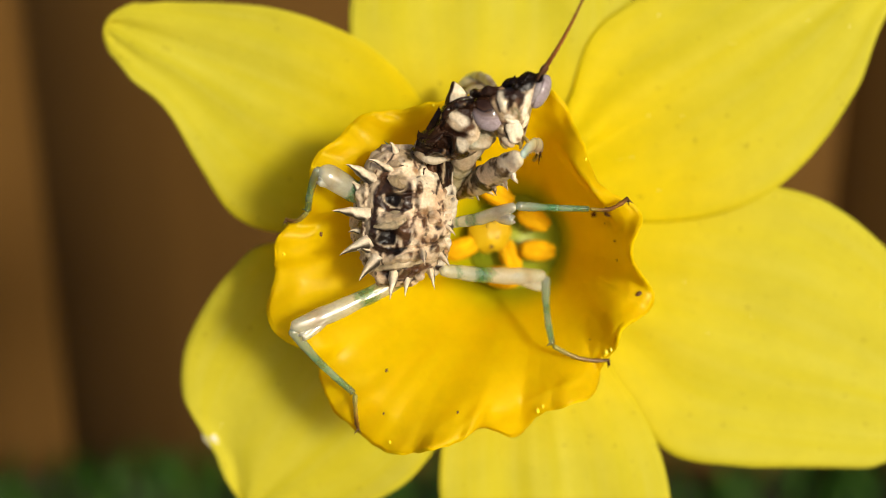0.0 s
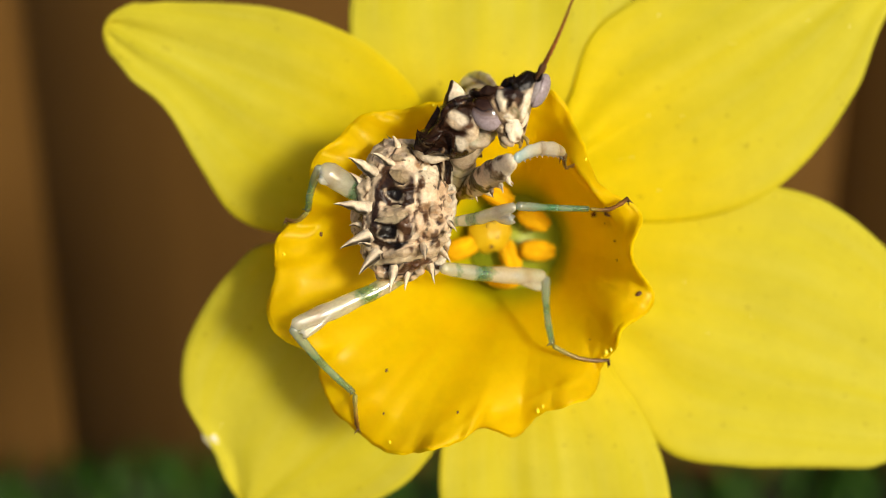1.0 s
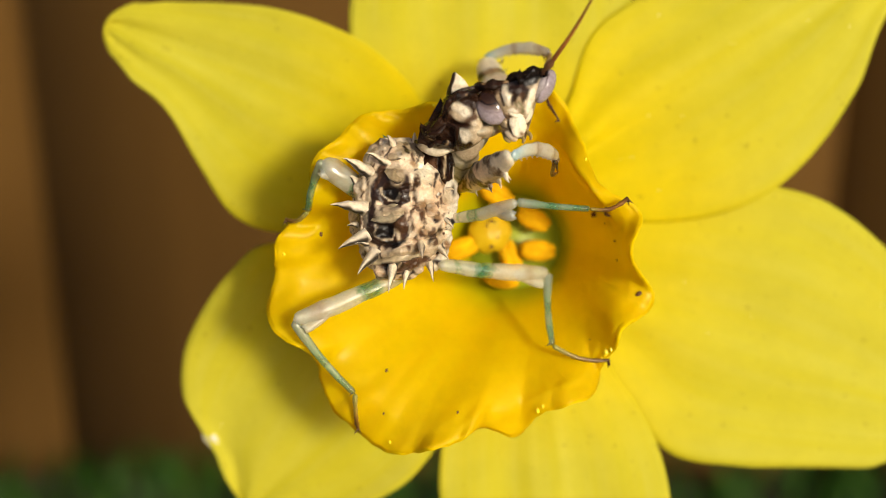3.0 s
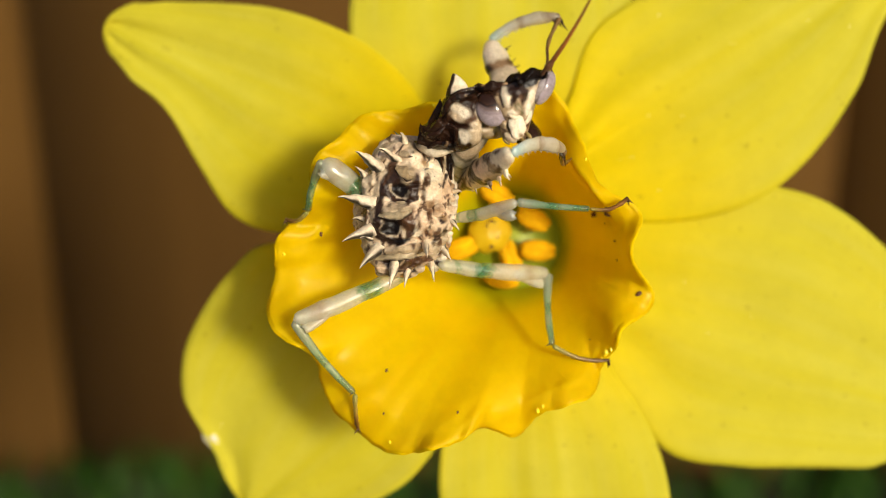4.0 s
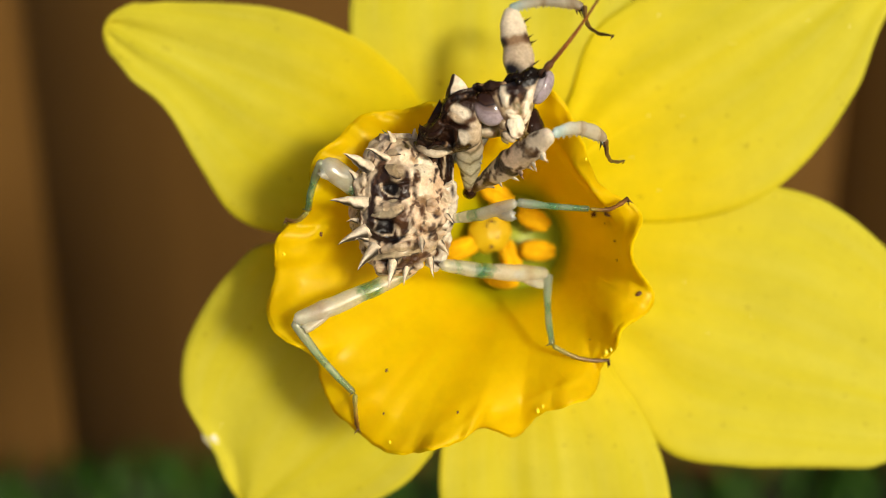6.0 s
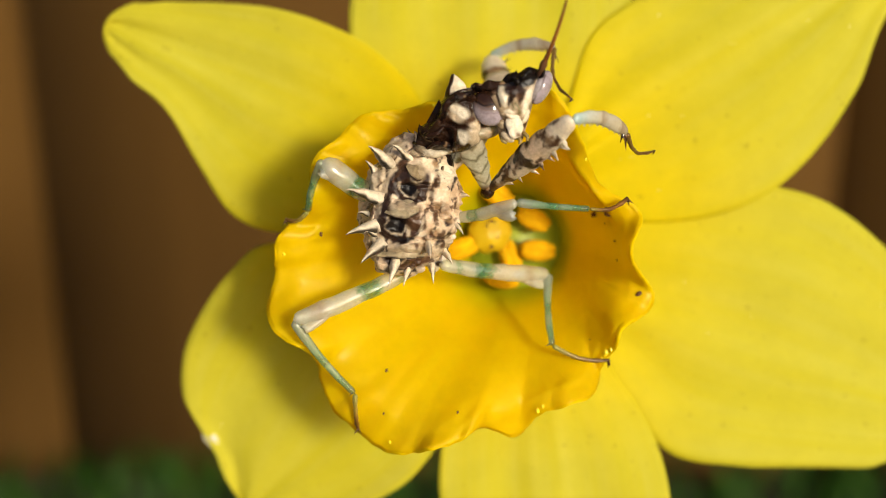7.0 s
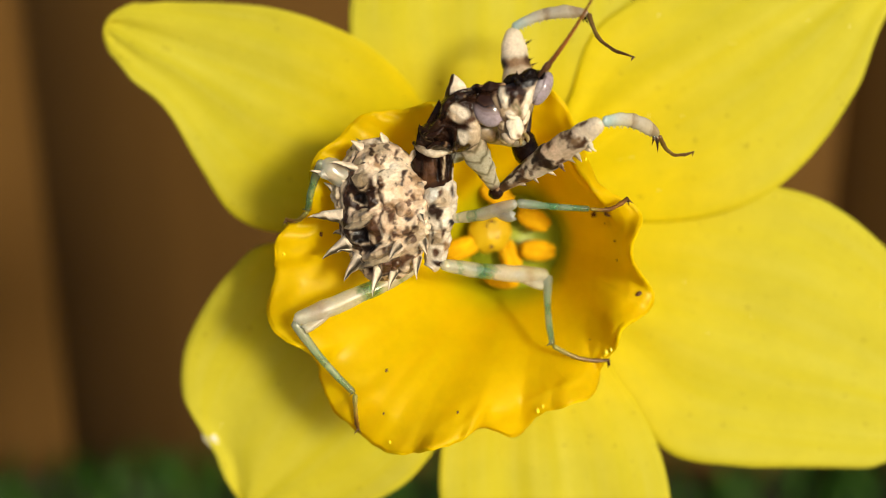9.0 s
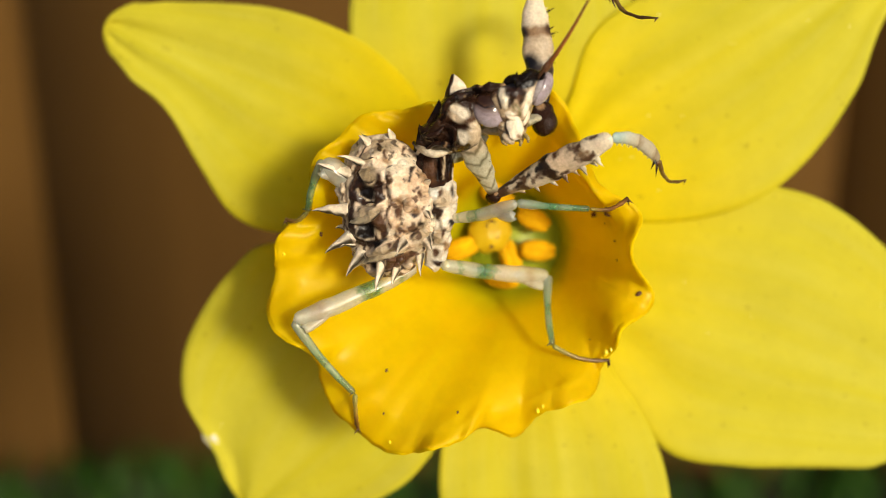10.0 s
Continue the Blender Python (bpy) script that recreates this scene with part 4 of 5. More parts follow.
def build_thorax(mantis):
    # shield of the fore body, seen in the pose of the last seconds
    neck = at(800, 210, 14)
    bm = bmesh.new()
    left = spline([Vector((x, y, 0)) for x, y in ((733, 262), (738, 242), (743, 227), (757, 215), (767, 197), (778, 182), (790, 171), (811, 165), (839, 158))], 130)
    right = spline([Vector((x, y, 0)) for x, y in ((797, 274), (806, 271), (818, 269), (834, 263), (848, 252), (853, 236), (852, 216), (849, 200), (846, 186))], 130)
    rings = []
    for i, (p, q) in enumerate(zip(left, right)):
        f = i / 130
        base, high = 12.4 + 2.6 * f, 0.5 + 1.4 * math.sin(math.pi * min(1, 0.12 + 0.8 * f)) ** 0.7
        rings.append([])
        for k in range(120):
            a = 2 * math.pi * k / 120
            c = (p + q) / 2 + (q - p) / 2 * math.cos(a)
            rings[-1].append(bm.verts.new(at(c.x, c.y, base + high * abs(math.sin(a)) ** 0.5 * (1 if math.sin(a) > 0 else -0.7))))
    for p, q in zip(rings, rings[1:]):
        for k in range(120):
            bm.faces.new((p[k], q[k], q[(k + 1) % 120], p[(k + 1) % 120]))
    bm.faces.new(rings[0])
    bm.faces.new(rings[-1][::-1])
    emboss(bm, [(745, 242, 10, 16, 30, 0.35), (770, 232, 12, 26, 40, 0.25), (813, 199, 24, 18, 28, 0.08), (817, 241, 18, 17, 0, 0.1), (840, 228, 12, 24, 15, 0.1)])
    emboss(bm, [(793, 190, 3.5, 26, 35, 0.55), (812, 176, 24, 4, -16, 0.6), (836, 172, 10, 5, 0, 0.3), (790, 215, 24, 4, 20, -0.15), (800, 221, 30, 4, 14, -0.18), (775, 212, 4, 22, 40, 0.4), (764, 246, 22, 3.5, 30, -0.35)])
    for v in bm.verts:
        v.co += Vector((0.3, 0.3, 1)) * (0.00020 * noise.noise(v.co * 900) + 0.00010 * noise.noise(v.co * 2300))
    paint(bm, SEPIA, [
        blob((0.03, 0.014, 0.007), 775, 215, 30, 22, -35, 12), blob((0.045, 0.02, 0.01), 812, 216, 30, 26, 20, 12), blob((0.16, 0.10, 0.045), 756, 243, 8, 5, 20, 6), blob(ASH, 842, 226, 13, 32, 14, 6), line((0.70, 0.60, 0.46), 17, (803, 194), (821, 203), soft=7),
        blob((0.55, 0.42, 0.28), 808, 210, 14, 5, 20, 5), blob(SEPIA, 806, 222, 26, 6, 10, 5), line((0.74, 0.65, 0.51), 18, (812, 240), (822, 241), (820, 247), soft=6), blob(UMBER, 834, 212, 9, 6, -25, 5), blob(SEPIA, 827, 259, 6, 7, 25, 3),
        blob(SEPIA, 795, 252, 9, 14, -20, 5), blob(BEIGE, 780, 266, 24, 8, -4, 5), blob(CHALK, 772, 270, 22, 5, 4, 4), line(JET, 6, (784, 212), (787, 192), (800, 178), (820, 170), (838, 164)), line(JET, 3, (800, 222), (812, 256)), blob(ASH, 850, 250, 8, 9, 0, 4),
    ], warp=4.5, mottle=0.25)
    skin = bmesh.new()
    for x, y, d, tx, ty, r in ((754, 240, 12.9, 740, 221, 0.62), (772, 216, 13.3, 760, 208, 0.5), (790, 198, 13.8, 777, 177, 0.7), (798, 182, 14.4, 791, 167, 0.4), (838, 170, 14.8, 841, 154, 0.45), (744, 262, 12.6, 731, 252, 0.5)):
        spike(skin, at(x, y, d), at(tx, ty, d + 0.3), r * 0.001, (0, 0, 0), 12, 0, 0.5)
    tint(skin, SEPIA)
    prothorax = hinged("prothorax", bm, GLOSSY, mantis, neck, "glossy blackish-brown fore body with cream patches")

    def child(name, bm, mat, label=""):
        for v in bm.verts:
            v.co -= neck
        return part(name, bm, mat, prothorax, label)

    # dark overlapping plates along the rear edge
    for root, free, lifts in ((((768, 238, 14.3), (780, 222, 14.8), (788, 200, 15.3)), ((755, 217, 14.2), (765, 199, 14.6), (777, 177, 14.9)), (0.4, 0.5, 0.6)),
                              (((750, 264, 13.9), (764, 254, 14.3), (772, 238, 14.6)), ((736, 254, 13.6), (739, 238, 13.8), (742, 222, 14.0)), (0.4, 0.5, 0.6)),
                              (((806, 186, 15.6), (822, 180, 15.7), (842, 178, 15.6)), ((788, 174, 15.3), (808, 163, 15.5), (838, 155, 15.4)), (0.4, 0.5, 0.5))):
        bm = bmesh.new()
        hood(bm, [at(*p) for p in root], [at(*p) for p in free], lifts, (0.03, 0.014, 0.007), JET, 0.0003)
        child("plate", bm, GLOSSY, "glossy black plate of the shield")
    # ridges
    for pts, r in ((((784, 216, 15.2), (785, 195, 15.9), (797, 179, 16.3), (818, 170, 16.4), (838, 163, 16.1)), 0.30), (((744, 232, 14.4), (756, 240, 15.0), (772, 238, 15.4), (786, 224, 15.5)), 0.26),
                   (((757, 262, 14.4), (776, 254, 15.0), (794, 258, 15.0), (802, 268, 14.4)), 0.24), (((786, 224, 15.5), (802, 228, 15.8), (806, 244, 15.6), (802, 262, 15.0)), 0.2)):
        bm = bmesh.new()
        sweep(bm, [at(*p) for p in pts], [r * 0.0006] + [r * 0.001] * (len(pts) - 2) + [r * 0.0006], 16, 0.8, (0, 0, 1), 0, 40)
        for v in bm.verts:
            v.co += Vector((0.5, 0.5, 1)) * 0.00016 * noise.noise(v.co * 1700)
        paint(bm, SEPIA, [], clouds=[(JET, 900, 0.0, 0.2, 1.0), (TAN, 1300, 0.45, 0.15, 0.8)])
        child("ridge", bm, GLOSSY)
    child("shield_teeth", skin, GLOSSY, "blunt black teeth along the shield's edge")
    bm = bmesh.new()
    sweep(bm, [at(733, 254, 13.0), at(748, 266, 13.9), at(772, 273, 14.2), at(799, 266, 13.8)], [0.00020, 0.00036, 0.00038, 0.0002], 24, 0.7, (0, 0, 1), 0, 40)
    paint(bm, (0.62, 0.52, 0.38), [blob(BEIGE, 745, 262, 10, 8, 0, 8), blob(SEPIA, 735, 254, 6, 7, 0, 5)], clouds=[(UMBER, 1100, 0.35, 0.2, 0.7)])
    child("collar", bm, GLOSSY, "shiny white rear collar")
    bm = bmesh.new()
    sweep(bm, [at(808, 176, 14), at(808, 158, 14.9), at(805, 144, 15.2), at(801, 132, 15)], [0.00085, 0.00070, 0.00042, 0.00010], 40, 0.6, (1, 0, 0), 0, 40)
    paint(bm, CHALK, [line(SEPIA, 12, (790, 178), (791, 158), (795, 144), (798, 133)), blob(ASH, 820, 165, 6, 10, 0, 6)], warp=2)
    child("shoulder_horn", bm, SKIN, "white shoulder horn with a dark edge")
    bm = bmesh.new()
    sweep(bm, [at(835, 188, 13.2), at(862, 194, 13.6), at(885, 200, 14)], [0.0011, 0.0009, 0.0010], 24, 1, (0, 1, 0), 0, 12)
    tint(bm, ASH)
    child("neck", bm, SKIN)
    # chest below the shield, greenish white, with dark seams
    bm = bmesh.new()
    sweep(bm, [at(792, 284, 11.0), at(814, 272, 11.6), at(838, 258, 12.2), at(858, 238, 12.6)], [0.0005, 0.00078, 0.0008, 0.0005], 40, 0.7, (0, 0, 1), 0, 50)
    paint(bm, (0.50, 0.50, 0.40), [blob(ASH, 840, 258, 14, 10, -30, 6), line(SEPIA, 3, (800, 290), (806, 272)), line(UMBER, 3, (822, 280), (828, 264)), blob(SEPIA, 796, 280, 5, 8, 0, 3), blob(OLIVE, 812, 284, 8, 4, -20, 4)], warp=3)
    child("chest", bm, SKIN, "pale greenish underside of the fore body")
    keyed(prothorax, [(t, Matrix.Translation(neck + lift(x, y)) @ pose(0, 0, 0, 0, 0, -0.12 * y)) for t, x, y in THORAX_SHIFT])

    hind = at(775, 330, 12)
    bm = bmesh.new()
    sweep(bm, [at(770, 262, 11.4), at(765, 285, 11.9), at(768, 310, 12.0), at(775, 335, 11.6)], [0.0013, 0.0015, 0.0014, 0.0011], 80, 0.6, (1, 0, 0), 0, 80)
    emboss(bm, [(750, 298, 4, 24, 4, 0.4), (766, 296, 10, 20, 0, 0.2), (783, 300, 4, 24, -4, 0.45), (795, 296, 7, 24, 0, 0.2), (774, 296, 3, 22, -3, -0.3), (790, 300, 2.5, 22, 0, -0.3)])
    for v in bm.verts:
        v.co += Vector((0.4, 0.3, 1)) * (0.00024 * noise.noise(v.co * 900) + 0.00012 * noise.noise(v.co * 2600))
    paint(bm, SEPIA, [blob(UMBER, 762, 298, 9, 14, 8, 8), blob(UMBER, 758, 318, 14, 8, 0, 6), line(JET, 4, (776, 275), (774, 320)), line(BEIGE, 3, (786, 278), (785, 318)), line(CHALK, 5, (803, 300), (802, 330)), blob(JET, 795, 290, 7, 16, 0, 5)], warp=3, mottle=0.2)
    mid = hinged("mesothorax", bm, GLOSSY, mantis, hind, "dark brown glossy middle body")
    bm = bmesh.new()
    sweep(bm, [at(778, 322, 11.2), at(776, 350, 11.6), at(776, 390, 11.6), at(776, 425, 11.0), at(772, 455, 10.6), at(760, 475, 10.4)],
          [0.0011, 0.00125, 0.0011, 0.0009, 0.0008, 0.0005], 70, 0.8, (1, 0, 0), 0, 140)
    emboss(bm, [(768, 345, 14, 13, 0, 0.5), (792, 348, 9, 12, 0, 0.5), (785, 378, 12, 12, 0, 0.3), (790, 400, 7, 10, 0, 0.4), (776, 420, 10, 12, 0, 0.3), (776, 364, 22, 3, 0, -0.35), (780, 410, 20, 3, 0, -0.3), (780, 436, 16, 3, 0, -0.3)])
    for v in bm.verts:
        v.co += Vector((1, 0.5, 1)) * (0.00026 * noise.noise(v.co * 1000) + 0.00014 * noise.noise(v.co * 2600))
    paint(bm, (0.62, 0.54, 0.42), [
        blob((0.80, 0.80, 0.74), 764, 346, 14, 13, 0, 5), blob(ASH, 785, 355, 14, 16, 0, 8), blob(UMBER, 779, 344, 5, 8, 20, 4), blob(SEPIA, 766, 372, 9, 12, 10, 5), blob(SEPIA, 779, 380, 8, 12, -15, 4), blob(CHALK, 788, 385, 6, 11, 15, 3),
        blob(SEPIA, 799, 338, 4, 12, 0, 4), blob(JET, 797, 396, 5, 6, 0, 3), blob(BEIGE, 776, 420, 10, 14, 0, 8), blob(UMBER, 785, 412, 4, 9, 0, 3), blob(TAN, 790, 436, 6, 8, 0, 4), blob(UMBER, 772, 448, 6, 8, 0, 4), blob(SEPIA, 778, 466, 14, 5, 20, 4), line(SEPIA, 3, (762, 396), (766, 430))], warp=4)
    rear = hinged("metathorax", bm, SKIN, mantis, hind, "cream-white and brown hind body")
    for ob in (mid, rear):
        keyed(ob, [(t, Matrix.Translation(hind + lift(x * 0.5, y * 0.6))) for t, x, y in THORAX_SHIFT])


def build_head(mantis):
    pivot = at(890, 190, 15)
    bm = bmesh.new()
    # wedge: wide between the eyes, narrow at the mouth
    grid, rows_, round_ = [], 90, 110
    for i in range(rows_ + 1):
        f = i / rows_
        left = Vector((846 + (886 - 846) * f ** 0.5, 164 + (250 - 164) * f, 0))
        right = Vector((962 + (926 - 962) * f ** 0.9, 132 + (250 - 132) * f, 0))
        row = []
        for k in range(round_):
            a = 2 * math.pi * k / round_
            c = (left + right) / 2 + (right - left) / 2 * math.cos(a)
            deep = (2.2 - 1.0 * f) * math.sin(a) * (0.75 if math.sin(a) > 0 else 0.6) * math.sin(math.pi * min(1, 0.14 + f * 0.86)) ** 0.5
            row.append(bm.verts.new(at(c.x, c.y, 15.6 + deep - 0.6 * f)))
        grid.append(row)
    for a, b in zip(grid, grid[1:]):
        for k in range(round_):
            bm.faces.new((a[k], b[k], b[(k + 1) % round_], a[(k + 1) % round_]))
    bm.faces.new(grid[0])
    bm.faces.new(grid[-1][::-1])
    emboss(bm, [(893, 172, 8, 16, -10, 0.15), (912, 166, 14, 11, 0, 0.12), (940, 168, 8, 16, 20, 0.15), (911, 222, 13, 16, 0, 0.3), (900, 205, 12, 7, -20, 0.15), (899, 240, 9, 9, 0, 0.2), (926, 200, 8, 12, 10, 0.25), (884, 226, 8, 8, 0, 0.3)])
    emboss(bm, [(904, 182, 3, 16, -12, -0.15), (926, 182, 3, 16, 14, -0.15), (908, 206, 18, 2.5, 10, -0.2), (898, 228, 2.5, 12, -20, -0.35), (924, 226, 2.5, 14, 10, -0.3), (890, 212, 14, 2.5, 25, -0.3)])
    for v in bm.verts:
        v.co.z += 0.00016 * noise.noise(v.co * 1000) + 0.00010 * noise.noise(v.co * 2600)
    paint(bm, (0.38, 0.27, 0.16), [
        blob(SEPIA, 884, 152, 30, 12, -12, 5), blob(UMBER, 862, 164, 18, 12, -10, 6), blob(CHALK, 891, 173, 7.5, 18, -12, 3), blob(JET, 930, 144, 36, 11, -10, 4), blob(SEPIA, 913, 163, 21, 12, 0, 4), blob(SEPIA, 906, 177, 5, 9, 15, 3), blob(UMBER, 921, 175, 4, 7, -10, 3), blob(UMBER, 920, 172, 4, 6, -10, 3),
        blob(CHALK, 937, 172, 8, 19, 24, 4), blob(ASH, 952, 158, 9, 18, 22, 6), blob(CHALK, 911, 222, 13, 17, 0, 4), blob(CHALK, 902, 203, 10, 7, 20, 4), line(SEPIA, 5, (882, 158), (881, 172), (886, 190)), blob(SEPIA, 902, 184, 3, 7, -15), blob(SEPIA, 924, 178, 3, 9, 15), line(UMBER, 3, (893, 206), (900, 216), (899, 232)), line(UMBER, 3, (925, 212), (922, 230)), blob(UMBER, 886, 214, 5, 3, 30), line(OLIVE, 3.4, (914, 184), (920, 192), (919, 202)), line(OLIVE, 2.4, (908, 186), (913, 194)),
        blob(BEIGE, 884, 224, 9, 9, 0, 5), line(UMBER, 2.5, (879, 226), (890, 232)), blob(TAN, 894, 246, 9, 5, 10, 4), line(SEPIA, 3, (886, 240), (896, 250)), line(TAN, 2.5, (926, 206), (924, 236)), blob(CHALK, 931, 196, 6, 13, 10, 4), line(UMBER, 2, (902, 244), (912, 250)), blob(UMBER, 930, 222, 3, 6, 10, 3),
    ], warp=3.2, mottle=0.2)
    head = hinged("head", bm, SKIN, mantis, pivot, "triangular cream and brown mantis head")

    def child(name, bm, mat, label=""):
        for v in bm.verts:
            v.co -= pivot
        return part(name, bm, mat, head, label)

    bm = bmesh.new()
    sweep(bm, [at(888, 149, 16.0), at(900, 143, 16.4), at(918, 138, 16.6), at(945, 132, 16.3), at(966, 133, 15.5)],
          [0.0001, 0.00028, 0.00038, 0.00034, 0.00014], 40, 0.9, (0, 1, 0), 0, 60)
    for x, y, tx, ty in ((916, 134, 914, 125), (936, 131, 935, 126), (960, 133, 964, 126)):
        spike(bm, at(x, y, 16.5), at(tx, ty, 16.8), 0.00032, (0, 0, 0), 10)
    for v in bm.verts:
        v.co += Vector((0, 1, 1)) * 0.00022 * noise.noise(v.co * 1500)
    for x, y, r in ((917, 147, 0.00026), (927, 141, 0.00020)):
        ball(bm, at(x, y, 17.25), (r, r, r), None, 0, 1, 16, 12)
    tint(bm, JET)
    child("crown", bm, GLOSSY, "glossy black crown")
    bm = bmesh.new()
    sweep(bm, [at(838, 164, 15.4), at(856, 157, 16.1), at(876, 154, 16.4), at(902, 151, 16.4)], [0.00028, 0.00034, 0.00032, 0.00016], 30, 0.8, (0, 1, 0), 0, 50)
    for v in bm.verts:
        v.co += Vector((0, 1, 1)) * 0.00035 * noise.noise(v.co * 1300)
    paint(bm, (0.02, 0.009, 0.005), [blob(SEPIA, 880, 154, 14, 6, 0, 6), blob(JET, 845, 160, 8, 6, 0, 4), blob(TAN, 895, 150, 6, 3, 0, 4)], clouds=[(TAN, 1300, 0.5, 0.15, 0.8)])
    child("brow", bm, GLOSSY, "ridged dark brown brow")
    for x, y, d, r, turn in ((866, 193, 15.75, (0.00106, 0.00124, 0.0007), 24), (959, 157, 15.8, (0.00062, 0.00120, 0.0008), -26)):
        bm = bmesh.new()
        ball(bm, at(x, y, d), r, Matrix.Rotation(radians(turn), 3, "Z"), 0, 1, 72, 48)
        lilac = (0.33, 0.27, 0.295)
        if x < 900:
            paint(bm, lilac, [blob((0.22, 0.17, 0.18), 872, 184, 24, 10, 30, 8), blob(UMBER, 858, 180, 33, 17, 24, 12), blob(SEPIA, 854, 171, 32, 14, 18, 10), line(JET, 3, (842, 182), (858, 190), (872, 188)), line((0.20, 0.15, 0.16), 2.5, (846, 196), (862, 204), (880, 202)), line((0.12, 0.085, 0.08), 3, (846, 188), (866, 196), (884, 190))], warp=2)
        else:
            paint(bm, lilac, [line((0.10, 0.07, 0.07), 3, (966, 136), (960, 152), (950, 170), (944, 182)), blob((0.44, 0.38, 0.38), 951, 158, 6, 18, 24, 5)], warp=1.5)
        child("eye", bm, EYE_SKIN, "smooth lilac-grey compound eye")
    # mouth parts under the face
    for x, y, d, r, turn, tone in ((911, 226, 16.25, (0.00056, 0.00080, 0.0003), 8, CHALK), (898, 244, 15.8, (0.0005, 0.00030, 0.0003), -30, ASH), (930, 206, 15.8, (0.00024, 0.00060, 0.0003), -14, CHALK)):
        bm = bmesh.new()
        ball(bm, at(x, y, d), r, Matrix.Rotation(radians(turn), 3, "Z"), 0.35, 1500, 40, 26)
        paint(bm, tone, [blob(TAN, x + 8, y + 14, 5, 4, 0, 4)], warp=3)
        child("mouth_plate", bm, SKIN)
    for (x0, y0), (x1, y1), (x2, y2) in (((888, 238), (890, 250), (898, 256)), ((914, 244), (922, 250), (920, 258)), ((926, 236), (934, 244), (934, 252))):
        bm = bmesh.new()
        sweep(bm, [at(x0, y0, 15.2), at(x1, y1, 15.6), at(x2, y2, 15.6)], [0.00014, 0.00013, 0.00007], 8, 1, (0, 0, 1), 0, 8)
        tint(bm, (0.30, 0.22, 0.08))
        child("palp", bm, SKIN)

    def head_place(t, p):
        x, y, r = (between(HEAD_SHIFT, t, k) for k in (1, 2, 3))
        return Matrix.Translation(pivot + lift(x, y)) @ pose(0, 0, 0, 0, 0, r) @ (p - pivot)

    keyed(head, [(t, Matrix.Translation(pivot + lift(x, y)) @ pose(0, 0, 0, 0, 0, r)) for t, x, y, r in HEAD_SHIFT])

    # the upper antenna waves; seconds and the place its tip points to
    def antenna(foot, length, rows, bow, sign):
        bm = bmesh.new()
        n = 26
        pts = [Vector((bow * math.sin(math.pi * k / n), 0, length * k / n)) for k in range(n + 1)]
        rads = [0.00020 if k < 3 else (0.00026 if k < 5 else 0.00017 * (1 - 0.6 * k / n) * (1.0 if k % 2 else 1.18)) for k in range(n + 1)]
        sweep(bm, pts, rads, 8)
        ob = part("antenna", bm, ANTENNA, mantis, "thin reddish-brown antenna")
        keyed(ob, [(t, along(head_place(t, foot), reach(head_place(t, foot), x, y, length * 0.97, sign), (1, 0.3, 0))) for t, x, y in rows])

    antenna(at(954, 136, 16.4), 0.0066, ((0, 1033, -5), (0.5, 1058, -2), (0.9, 1010, -8), (1.0, 1015, -8), (1.1, 1062, -2), (1.2, 1085, 5), (1.3, 1062, 0), (1.5, 1005, -8), (1.7, 1040, -5), (2.1, 1050, -3), (2.5, 1052, -2),
            (3.8, 1046, -4), (4.5, 1046, -4), (5.5, 1050, -2), (6.8, 1075, -2), (7.0, 1005, -10), (7.1, 1015, -8), (7.3, 1098, 5), (7.5, 1056, -2), (8.0, 1046, -4), (9.0, 1048, -2), (10, 1043, -4)), 0.00018, 1)
    antenna(at(926, 136, 15.2), 0.0062, ((0, 905, 235), (0.3, 905, 210), (0.4, 866, 44), (0.5, 827, 26), (0.6, 798, 24), (0.7, 880, 150), (0.8, 905, 230), (1.1, 900, 200), (1.2, 852, 62), (1.3, 826, 56), (1.4, 890, 200), (1.5, 905, 235),
            (2.5, 905, 235), (10, 905, 235)), -0.0005, -1)


